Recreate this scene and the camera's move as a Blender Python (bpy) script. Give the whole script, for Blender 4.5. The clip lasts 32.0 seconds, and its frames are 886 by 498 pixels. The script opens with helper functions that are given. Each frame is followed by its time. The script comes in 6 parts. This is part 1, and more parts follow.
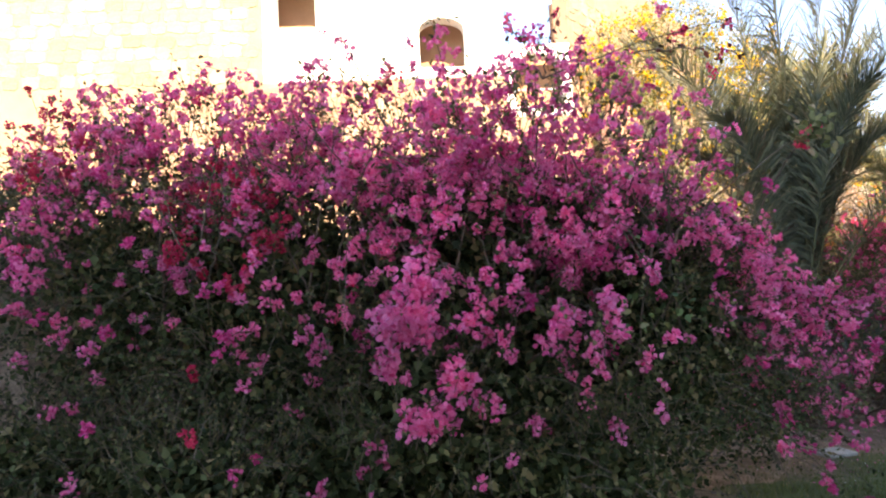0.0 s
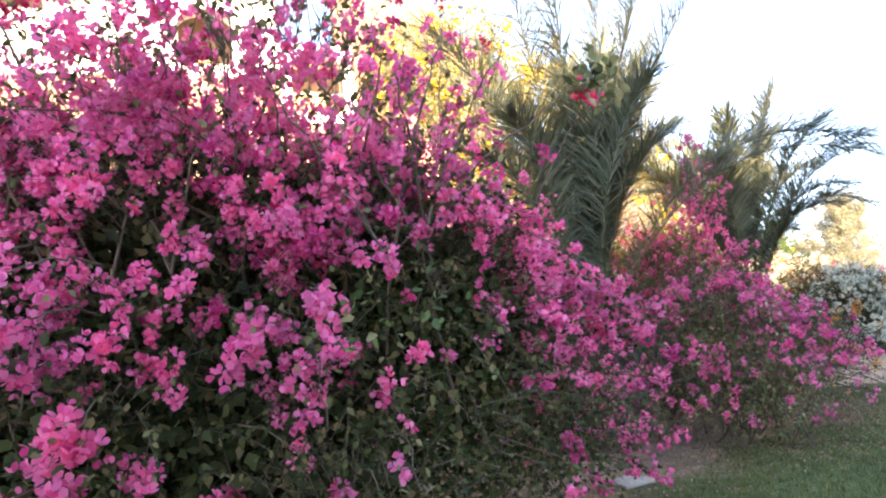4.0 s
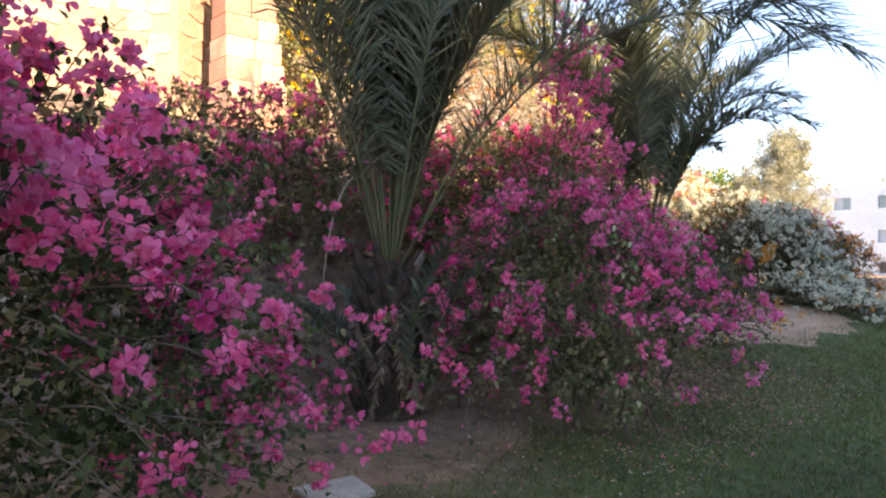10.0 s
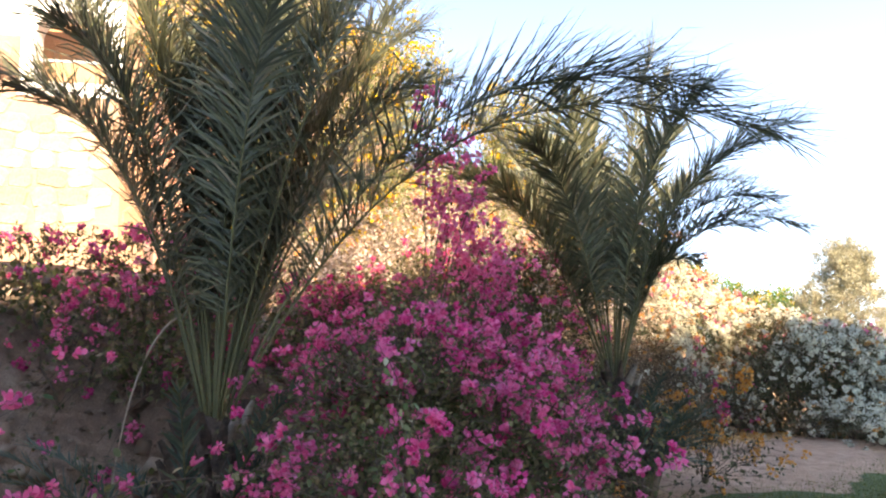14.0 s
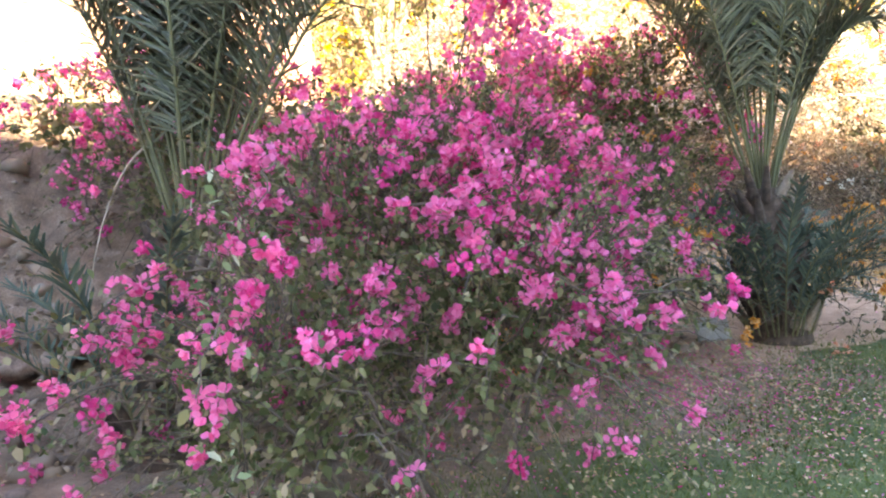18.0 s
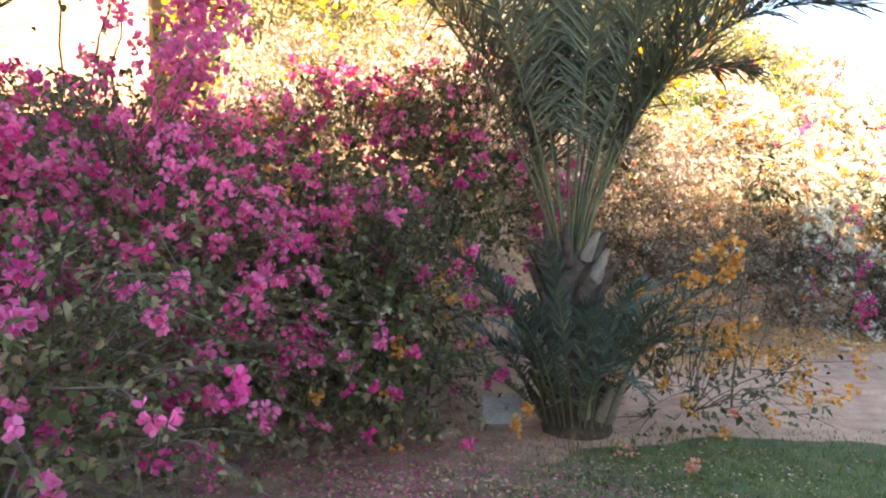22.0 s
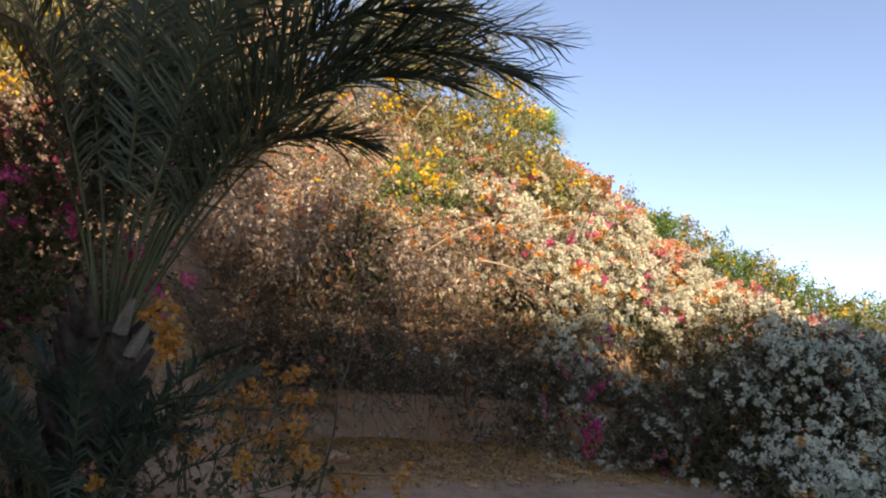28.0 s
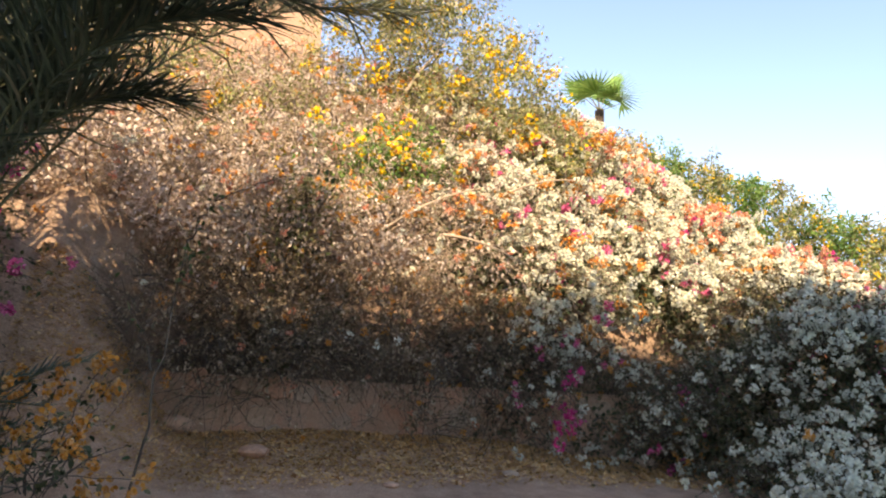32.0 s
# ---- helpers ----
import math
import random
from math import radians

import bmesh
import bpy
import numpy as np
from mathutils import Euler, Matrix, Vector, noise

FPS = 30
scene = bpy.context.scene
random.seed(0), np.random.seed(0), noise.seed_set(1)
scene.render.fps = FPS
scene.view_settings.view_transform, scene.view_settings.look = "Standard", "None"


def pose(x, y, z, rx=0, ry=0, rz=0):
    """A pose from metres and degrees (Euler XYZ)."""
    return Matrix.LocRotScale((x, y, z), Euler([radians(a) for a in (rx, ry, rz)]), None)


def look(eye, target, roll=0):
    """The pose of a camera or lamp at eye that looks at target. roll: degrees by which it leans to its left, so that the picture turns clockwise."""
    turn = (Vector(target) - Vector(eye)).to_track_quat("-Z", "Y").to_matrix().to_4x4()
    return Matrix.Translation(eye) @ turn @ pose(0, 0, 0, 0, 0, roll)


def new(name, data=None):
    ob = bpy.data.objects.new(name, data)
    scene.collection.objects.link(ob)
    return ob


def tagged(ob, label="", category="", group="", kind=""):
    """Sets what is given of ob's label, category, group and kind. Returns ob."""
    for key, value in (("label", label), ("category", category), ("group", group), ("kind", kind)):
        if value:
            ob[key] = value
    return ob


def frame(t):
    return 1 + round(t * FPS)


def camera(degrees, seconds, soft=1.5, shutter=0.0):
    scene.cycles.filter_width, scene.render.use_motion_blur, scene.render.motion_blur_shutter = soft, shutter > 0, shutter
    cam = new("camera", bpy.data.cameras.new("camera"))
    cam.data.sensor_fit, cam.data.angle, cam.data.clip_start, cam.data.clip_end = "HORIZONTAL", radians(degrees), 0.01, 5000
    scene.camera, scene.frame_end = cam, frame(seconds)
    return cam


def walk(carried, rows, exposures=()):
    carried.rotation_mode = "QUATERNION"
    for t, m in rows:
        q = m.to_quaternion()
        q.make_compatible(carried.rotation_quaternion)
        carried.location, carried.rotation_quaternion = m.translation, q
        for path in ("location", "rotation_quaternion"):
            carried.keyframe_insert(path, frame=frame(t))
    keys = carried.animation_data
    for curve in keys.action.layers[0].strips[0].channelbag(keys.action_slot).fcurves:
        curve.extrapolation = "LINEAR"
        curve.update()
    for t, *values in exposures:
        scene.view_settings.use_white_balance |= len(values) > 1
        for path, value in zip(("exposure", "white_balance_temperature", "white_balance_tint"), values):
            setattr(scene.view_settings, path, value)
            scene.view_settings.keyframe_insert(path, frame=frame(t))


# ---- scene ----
cam = camera(64.0, 32.0, 2.1)
PATH = [
    (0, (-1.167, -2.911, 1.686), (-1.651, -0.983, 1.902), -3.0),
    (0.5, (-1.277, -2.791, 1.615), (-1.679, -0.842, 1.819), -2.1),
    (1, (-1.532, -2.615, 1.597), (-1.875, -0.654, 1.794), -4.4),
    (1.5, (-1.508, -2.414, 1.548), (-1.766, -0.435, 1.685), -4.4),
    (2, (-1.230, -2.125, 1.575), (-1.551, -0.164, 1.803), -3.7),
    (2.5, (-1.165, -1.837, 1.587), (-1.607, 0.091, 1.884), -2.9),
    (3, (-1.172, -1.547, 1.576), (-1.301, 0.424, 1.889), -4.2),
    (3.5, (-0.976, -1.308, 1.518), (-0.955, 0.673, 1.786), -6.1),
    (5.5, (-0.101, -0.145, 1.643), (-0.014, 1.831, 1.938), -5.2),
    (6, (0.142, 0.041, 1.634), (0.223, 2.029, 1.843), -4.2),
    (6.5, (0.217, 0.294, 1.639), (0.686, 2.223, 1.881), -5.0),
    (7, (0.261, 0.490, 1.610), (0.657, 2.436, 1.852), -5.2),
    (7.5, (0.480, 0.694, 1.585), (0.559, 2.679, 1.817), -5.3),
    (8, (0.688, 0.907, 1.585), (0.718, 2.901, 1.739), -4.1),
    (8.5, (0.810, 1.129, 1.567), (1.271, 3.060, 1.807), -4.5),
    (9, (0.953, 1.464, 1.515), (1.465, 3.392, 1.662), -3.5),
    (9.5, (1.252, 1.722, 1.503), (1.565, 3.695, 1.596), -0.7),
    (10, (1.433, 2.072, 1.479), (1.590, 4.066, 1.481), -0.2),
    (10.5, (1.632, 2.233, 1.457), (1.865, 4.218, 1.395), -0.2),
    (11, (1.975, 2.232, 1.430), (1.960, 4.228, 1.302), 0.3),
    (11.5, (2.245, 2.273, 1.440), (2.230, 4.270, 1.335), -2.0),
    (12, (2.548, 2.330, 1.459), (2.561, 4.330, 1.432), -0.1),
    (12.5, (2.848, 2.256, 1.465), (2.703, 4.249, 1.534), -1.7),
    (13, (3.055, 2.395, 1.478), (2.747, 4.363, 1.654), -2.4),
    (13.5, (3.386, 2.773, 1.458), (3.267, 4.726, 1.872), -3.2),
    (15.5, (4.117, 3.755, 1.337), (4.099, 5.743, 1.556), -2.5),
    (16, (4.322, 3.982, 1.306), (4.330, 5.980, 1.404), 1.6),
    (16.5, (4.485, 4.259, 1.282), (4.267, 6.247, 1.304), -7.6),
    (17, (4.589, 4.586, 1.295), (4.233, 6.554, 1.344), -4.8),
    (17.5, (4.858, 4.737, 1.292), (4.279, 6.651, 1.329), -6.2),
    (18, (5.073, 4.885, 1.294), (4.350, 6.749, 1.266), -4.8),
    (18.5, (5.224, 5.149, 1.293), (4.529, 7.020, 1.153), -0.4),
    (19, (5.464, 5.383, 1.266), (4.792, 7.266, 1.272), -1.9),
    (19.5, (5.770, 5.527, 1.284), (4.951, 7.350, 1.351), -1.7),
    (20, (6.005, 5.829, 1.264), (5.342, 7.715, 1.291), -1.3),
    (20.5, (6.213, 6.009, 1.263), (5.734, 7.943, 1.441), -0.7),
    (21, (6.529, 6.163, 1.284), (5.908, 8.054, 1.488), -0.9),
    (21.5, (6.642, 6.415, 1.259), (5.917, 8.276, 1.368), -1.5),
    (22, (6.735, 6.648, 1.302), (6.022, 8.515, 1.385), -0.7),
    (22.5, (6.930, 6.747, 1.351), (6.064, 8.530, 1.616), -1.1),
    (23, (7.145, 6.926, 1.407), (6.103, 8.569, 1.871), -0.1),
    (23.5, (7.252, 7.183, 1.413), (6.344, 8.851, 2.040), 0.9),
    (24, (7.462, 7.391, 1.419), (6.643, 9.083, 2.104), 0.9),
    (24.5, (7.649, 7.548, 1.463), (6.759, 9.159, 2.247), 1.9),
    (25, (7.719, 7.781, 1.392), (7.016, 9.483, 2.173), -0.5),
    (25.5, (7.803, 7.965, 1.313), (7.311, 9.818, 1.885), -2.0),
    (26, (7.922, 8.136, 1.271), (7.485, 10.042, 1.691), -3.2),
    (26.5, (8.162, 8.288, 1.233), (7.601, 10.180, 1.560), -1.4),
    (28.5, (9.605, 8.526, 1.127), (9.146, 10.426, 1.547), 5.7),
    (29, (9.814, 8.805, 1.121), (9.497, 10.74, 1.517), 3.7),
    (29.5, (10.096, 9.015, 1.124), (9.481, 10.893, 1.433), 4.7),
    (30, (10.303, 9.263, 1.165), (9.503, 11.079, 1.416), 4.0),
    (30.5, (10.407, 9.528, 1.182), (9.701, 11.375, 1.482), 4.6),
    (31, (10.743, 9.666, 1.222), (9.813, 11.404, 1.561), 4.4),
    (31.5, (10.978, 9.789, 1.237), (9.948, 11.47, 1.575), 4.1),
    (32, (11.169, 10.103, 1.274), (10.313, 11.875, 1.628), 3.2),
]
EXPOSURES = [(t, stops + .37, 8250, 15) for t, stops in (
    (0, 2.3), (1, 3.28), (2, 4.0), (3, 3.84), (3.5, 3.45), (5.5, 2.2), (6, 2.0), (7, 1.55), (8, 2.27), (9, 1.68), (10, 2.22), (11, 3.2), (12, 3.62), (13, 3.3), (13.5, 2.85), (15.5, 1.65), (16, 1.8),
    (17, 2.95), (18, 3.72), (19, 4.12), (20, 3.95), (21, 3.16), (22, 3.17), (23, 2.62), (24, 1.88), (25, 1.64), (26, 1.15), (29, 1.2), (30, 1.36), (31, 1.58), (32, 1.66))]
walk(cam, [(t, look(eye, target, roll)) for t, eye, target, roll in PATH], EXPOSURES)

# ---- world, sun, exposure ----
SUN_AZ = Vector((0.45, -0.89, 0)).normalized()
SUN_EL = radians(35)
world = bpy.data.worlds.new("sky_world")
scene.world = world
world.use_nodes = True
wt = world.node_tree
sky = wt.nodes.new("ShaderNodeTexSky")
sky.sky_type = 'NISHITA'
sky.sun_disc = False
sky.sun_elevation = SUN_EL
sky.sun_rotation = math.atan2(SUN_AZ.x, SUN_AZ.y)
sky.air_density, sky.dust_density, sky.ozone_density = 0.6, 0.0, 1.6
wt.links.new(sky.outputs[0], wt.nodes["Background"].inputs[0])
wt.nodes["Background"].inputs[1].default_value = 0.15

sun = new("sun", bpy.data.lights.new("sun", 'SUN'))
sun.data.energy, sun.data.angle, sun.data.color = 3.4, radians(0.6), (1.0, 0.89, 0.72)
sun.matrix_world = look((0, 0, 30), Vector((0, 0, 30)) - Vector((SUN_AZ.x * math.cos(SUN_EL), SUN_AZ.y * math.cos(SUN_EL), math.sin(SUN_EL))))

rng = np.random.default_rng(7)


# ---- materials ----
def nodes_of(name):
    m = bpy.data.materials.new(name)
    m.use_nodes = True
    return m, m.node_tree, m.node_tree.nodes["Principled BSDF"]


def ramp(nt, fac, stops):
    r = nt.nodes.new("ShaderNodeValToRGB")
    while len(r.color_ramp.elements) < len(stops):
        r.color_ramp.elements.new(0.5)
    for e, (p, c) in zip(r.color_ramp.elements, stops):
        e.position, e.color = p, (*c, 1)
    nt.links.new(fac, r.inputs[0])
    return r.outputs[0]


def noise_of(nt, scale, detail=4, rough=0.55):
    co = nt.nodes.new("ShaderNodeTexCoord")
    n = nt.nodes.new("ShaderNodeTexNoise")
    n.inputs["Scale"].default_value, n.inputs["Detail"].default_value, n.inputs["Roughness"].default_value = scale, detail, rough
    nt.links.new(co.outputs["Object"], n.inputs["Vector"])
    return n.outputs["Fac"]


def mix(nt, a, b, fac, kind='MIX'):
    m = nt.nodes.new("ShaderNodeMix")
    m.data_type, m.blend_type = 'RGBA', kind
    for sock, v in ((m.inputs[0], fac), (m.inputs[6], a), (m.inputs[7], b)):
        if isinstance(v, (int, float)):
            sock.default_value = v
        elif isinstance(v, tuple):
            sock.default_value = (*v, 1)
        else:
            nt.links.new(v, sock)
    return m.outputs[2]


def grain(nt, c, fac, lo, hi):
    """Scales a colour up and down by a noise."""
    r = nt.nodes.new("ShaderNodeMapRange")
    for k, v in (("From Min", .28), ("From Max", .72), ("To Min", lo), ("To Max", hi)):
        r.inputs[k].default_value = v
    nt.links.new(fac, r.inputs["Value"])
    s = nt.nodes.new("ShaderNodeVectorMath")
    s.operation = 'SCALE'
    nt.links.new(c, s.inputs[0])
    nt.links.new(r.outputs[0], s.inputs["Scale"])
    return s.outputs[0]


def bump(nt, p, height, strength, dist=0.01):
    b = nt.nodes.new("ShaderNodeBump")
    b.inputs["Strength"].default_value, b.inputs["Distance"].default_value = strength, dist
    nt.links.new(height, b.inputs["Height"])
    nt.links.new(b.outputs[0], p.inputs["Normal"])


def leaf_mat(name, stops, rough=0.5, through_light=0.3, gloss=0.4):
    """Leaf or petal: colour varies from piece to piece, with some light passing through."""
    m, nt, p = nodes_of(name)
    geo = nt.nodes.new("ShaderNodeNewGeometry")
    c = ramp(nt, geo.outputs["Random Per Island"], stops)
    c = grain(nt, c, noise_of(nt, 1.6, 3), .72, 1.28)
    nt.links.new(c, p.inputs["Base Color"])
    p.inputs["Roughness"].default_value = rough
    p.inputs["Specular IOR Level"].default_value = gloss
    tr = nt.nodes.new("ShaderNodeBsdfTranslucent")
    nt.links.new(c, tr.inputs[0])
    ms = nt.nodes.new("ShaderNodeMixShader")
    ms.inputs[0].default_value = through_light
    nt.links.new(p.outputs[0], ms.inputs[1])
    nt.links.new(tr.outputs[0], ms.inputs[2])
    nt.links.new(ms.outputs[0], nt.nodes["Material Output"].inputs[0])
    return m


def plain_mat(name, stops, scale=6.0, rough=0.8, relief=0.3, dist=0.01, fine=40.0, metal=0.0):
    """Mineral, bark or painted surface: broad patches, fine grain and relief."""
    m, nt, p = nodes_of(name)
    broad, small = noise_of(nt, scale), noise_of(nt, fine, 6, 0.7)
    c = ramp(nt, broad, stops)
    c = grain(nt, c, small, .7, 1.3)
    nt.links.new(c, p.inputs["Base Color"])
    p.inputs["Roughness"].default_value, p.inputs["Metallic"].default_value = rough, metal
    bump(nt, p, small, relief, dist)
    return m


def piece_mat(name, stops, rough=0.85, fine=25.0, relief=0.5):
    """Stones and pavers: colour by piece, with grain."""
    m, nt, p = nodes_of(name)
    info = nt.nodes.new("ShaderNodeObjectInfo")
    geo = nt.nodes.new("ShaderNodeNewGeometry")
    add = nt.nodes.new("ShaderNodeMath")
    add.operation = 'ADD'
    nt.links.new(info.outputs["Random"], add.inputs[0])
    nt.links.new(geo.outputs["Random Per Island"], add.inputs[1])
    fr = nt.nodes.new("ShaderNodeMath")
    fr.operation = 'FRACT'
    nt.links.new(add.outputs[0], fr.inputs[0])
    small = noise_of(nt, fine, 6, 0.7)
    c = grain(nt, grain(nt, ramp(nt, fr.outputs[0], stops), small, .7, 1.3), noise_of(nt, 3.0, 4), .8, 1.2)
    nt.links.new(c, p.inputs["Base Color"])
    p.inputs["Roughness"].default_value = rough
    bump(nt, p, small, relief, 0.01)
    return m


LEAF = leaf_mat("bougainvillea_leaf", [(0, (.06, .07, .028)), (.45, (.125, .135, .055)), (.8, (.22, .205, .095)), (1, (.34, .24, .15))], .55, .35, .12)
# bougainvillea leaf darkened in colour for the shade inside the dense hedge
HEDGE_LEAF_SHADED = leaf_mat("hedge_leaf_shaded", [(0, (.020, .028, .011)), (.45, (.046, .060, .022)), (.8, (.105, .115, .045)), (1, (.22, .16, .08))], .55, .3, .12)
DARK_RED = leaf_mat("dark_red_leaf", [(0, (.05, .045, .02)), (.4, (.12, .035, .03)), (1, (.24, .07, .05))], .55, .25, .15)
# darker copy of the dry vine leaf, for the fringe in shade
SHADED_VINE_LEAF = leaf_mat("shaded_vine_leaf", [(0, (.16, .135, .07)), (.45, (.33, .245, .16)), (.8, (.50, .38, .275)), (1, (.63, .51, .36))], .7, .45, .1)
LEAF_SAGE = leaf_mat("sage_leaf", [(0, (.06, .078, .04)), (.6, (.13, .15, .08)), (1, (.24, .23, .135))], .6, .25, .15)
LEAF_MIXED = leaf_mat("mixed_leaf", [(0, (.035, .062, .022)), (.5, (.075, .115, .04)), (.85, (.15, .19, .065)), (1, (.22, .17, .09))], .5, .28, .2)
PALE_LEAF = leaf_mat("variegated_leaf", [(0, (.13, .18, .07)), (.5, (.26, .29, .15)), (1, (.45, .44, .29))], .5, .3, .2)
LEAF_YOUNG = leaf_mat("young_leaf", [(0, (.07, .15, .035)), (1, (.17, .27, .07))], .5, .3, .2)
LEAF_DRY = leaf_mat("dry_vine_leaf", [(0, (.25, .20, .14)), (.3, (.45, .35, .28)), (.65, (.63, .51, .44)), (1, (.77, .68, .61))], .75, .35, .1)
LEAF_OLIVE = leaf_mat("olive_leaf", [(0, (.045, .055, .025)), (.5, (.095, .10, .045)), (.8, (.16, .135, .07)), (1, (.25, .17, .10))], .6, .25, .2)
MAGENTA = leaf_mat("magenta_bract", [(0, (.64, .065, .22)), (.3, (.90, .19, .405)), (.8, (.93, .30, .52)), (1, (.84, .17, .34))], .6, .6, .1)
ROSE = leaf_mat("rose_bract", [(0, (.56, .04, .17)), (.6, (.76, .09, .30)), (1, (.82, .18, .40))], .6, .55, .1)
CRIMSON = leaf_mat("crimson_bract", [(0, (.50, .02, .07)), (.7, (.68, .05, .14)), (1, (.72, .13, .18))], .6, .4, .15)
ORANGE = leaf_mat("orange_bract", [(0, (.55, .20, .03)), (.5, (.72, .33, .07)), (1, (.70, .44, .22))], .6, .35, .12)
SALMON = leaf_mat("salmon_bract", [(0, (.66, .20, .12)), (.5, (.76, .34, .22)), (1, (.76, .50, .36))], .6, .35, .12)
WHITE = leaf_mat("white_bract", [(0, (.62, .63, .50)), (.6, (.80, .79, .67)), (1, (.68, .60, .45))], .6, .35, .12)
YELLOW = leaf_mat("yellow_flower", [(0, (.78, .48, .02)), (.6, (.85, .60, .04)), (1, (.80, .42, .02))], .6, .35, .2)
TECOMA = leaf_mat("shrub_tree_leaf", [(0, (.10, .13, .04)), (.4, (.22, .24, .09)), (.75, (.36, .34, .16)), (1, (.46, .38, .23))], .55, .35, .2)
PALM_LEAF = leaf_mat("palm_leaflet", [(0, (.062, .072, .042)), (.5, (.115, .126, .072)), (.85, (.175, .180, .105)), (1, (.24, .19, .11))], .42, .15, .5)
PALM_YOUNG = leaf_mat("sucker_leaflet", [(0, (.045, .07, .052)), (.7, (.095, .125, .088)), (1, (.16, .165, .09))], .45, .2, .4)
DEAD_FROND = leaf_mat("withered_leaflet", [(0, (.10, .07, .048)), (.6, (.19, .13, .088)), (1, (.31, .225, .155))], .8, .1, .1)
RACHIS = plain_mat("palm_rachis", [(.3, (.075, .078, .030)), (.7, (.150, .138, .055))], 3, .6, .2)
FAN_LEAF = leaf_mat("fan_palm_leaf", [(0, (.16, .30, .07)), (1, (.30, .44, .13))], .5, .35, .3)
PALM_BARK = plain_mat("palm_fibre", [(.25, (.036, .024, .017)), (.5, (.08, .052, .035)), (.75, (.15, .10, .07))], 14, .95, 1.0, .03)
DRY_BOOT = plain_mat("dry_leaf_base", [(.3, (.15, .11, .08)), (.7, (.30, .235, .175))], 9, .95, .6)
BARK = plain_mat("woody_stem", [(.3, (.06, .043, .030)), (.7, (.16, .115, .08))], 8, .9, .6)
DRY_TWIG = plain_mat("dry_twig", [(.3, (.22, .16, .11)), (.7, (.42, .33, .24))], 8, .9, .4)
GRASS = leaf_mat("grass_blade", [(0, (.062, .082, .022)), (.6, (.105, .136, .036)), (.88, (.18, .195, .065)), (1, (.36, .28, .15))], .6, .3, .08)
CLIPPED = leaf_mat("clipped_leaf", [(0, (.03, .06, .02)), (1, (.07, .12, .03))], .5, .15, .3)
FEATHER = leaf_mat("feathery_needle", [(0, (.28, .28, .19)), (.5, (.42, .40, .28)), (1, (.54, .50, .37))], .7, .45, .1)
LITTER_TAN = leaf_mat("tan_fallen_leaf", [(0, (.46, .24, .09)), (.5, (.62, .37, .15)), (1, (.74, .51, .27))], .8, .15, .1)
LITTER = leaf_mat("fallen_leaf", [(0, (.26, .14, .07)), (.5, (.42, .26, .14)), (1, (.55, .40, .25))], .8, .1, .1)
STONE = piece_mat("sandstone", [(0, (.33, .19, .125)), (.35, (.40, .255, .17)), (.7, (.44, .315, .225)), (1, (.36, .19, .125))])
WALL_RENDER = plain_mat("pinkish_lime_render", [(.3, (.34, .205, .135)), (.7, (.42, .265, .18))], 1.5, .9, .4)
WALL_MORTAR = plain_mat("earthy_mortar", [(.3, (.40, .235, .15)), (.5, (.46, .29, .195)), (.7, (.52, .26, .16))], 3, .95, .8, .02)
RED_STONE = piece_mat("red_sandstone", [(0, (.42, .19, .13)), (.5, (.50, .26, .18)), (1, (.56, .35, .25))])
WALL_STONE = piece_mat("weathered_wall_stone", [(0, (.32, .21, .14)), (.35, (.42, .30, .21)), (.7, (.52, .27, .165)), (1, (.42, .29, .20))])
MORTAR = plain_mat("mortar", [(.3, (.36, .28, .20)), (.7, (.50, .41, .31))], 3, .95, .6)
PLASTER = plain_mat("white_plaster", [(.3, (.74, .72, .68)), (.7, (.82, .81, .78))], 1.2, .8, .15)
# ochre tone that puts the balcony recesses' shade into the wall colour
SHADE_WALL = plain_mat("ochre_recess_shade", [(.3, (.50, .36, .22)), (.7, (.58, .43, .27))], 1.5, .85, .15)
RECESS = plain_mat("terracotta_plaster", [(.3, (.42, .23, .13)), (.7, (.50, .29, .17))], 2, .9, .2)
FRAME = plain_mat("grey_frame", [(.3, (.32, .33, .34)), (.7, (.40, .41, .42))], 3, .5, .05)
PAVER = piece_mat("grey_paver", [(0, (.24, .21, .19)), (.5, (.30, .27, .25)), (1, (.36, .30, .26))], .85, 30, .4)
PATH_BASE = plain_mat("path_bedding", [(.3, (.15, .135, .12)), (.7, (.22, .195, .175))], 4, .95, .5)
KERB = piece_mat("kerb_brick", [(0, (.40, .33, .27)), (1, (.50, .42, .35))], .85, 30, .4)
SLAB = plain_mat("concrete_slab", [(.3, (.26, .25, .22)), (.7, (.36, .35, .32))], 4, .9, .4)
ROCK_EARTH = leaf_mat("earth_clod", [(0, (.13, .09, .06)), (.6, (.24, .175, .125)), (1, (.36, .28, .21))], .95, 0.0, .1)
EARTH = plain_mat("crumbly_earth", [(.3, (.21, .135, .092)), (.5, (.30, .20, .14)), (.75, (.40, .285, .205))], 5, .95, 1.0, .03)
ROCK = plain_mat("dark_ledge_stone", [(.3, (.16, .11, .09)), (.7, (.28, .20, .16))], 5, .9, 1.0, .03)

GLASS, _nt, _p = nodes_of("window_glass")
_p.inputs["Base Color"].default_value = (.055, .065, .08, 1)
_p.inputs["Roughness"].default_value, _p.inputs["Specular IOR Level"].default_value = .06, .8
CURTAIN = plain_mat("pale_curtain", [(.3, (.42, .46, .48)), (.7, (.54, .57, .58))], 2, .9, .1)

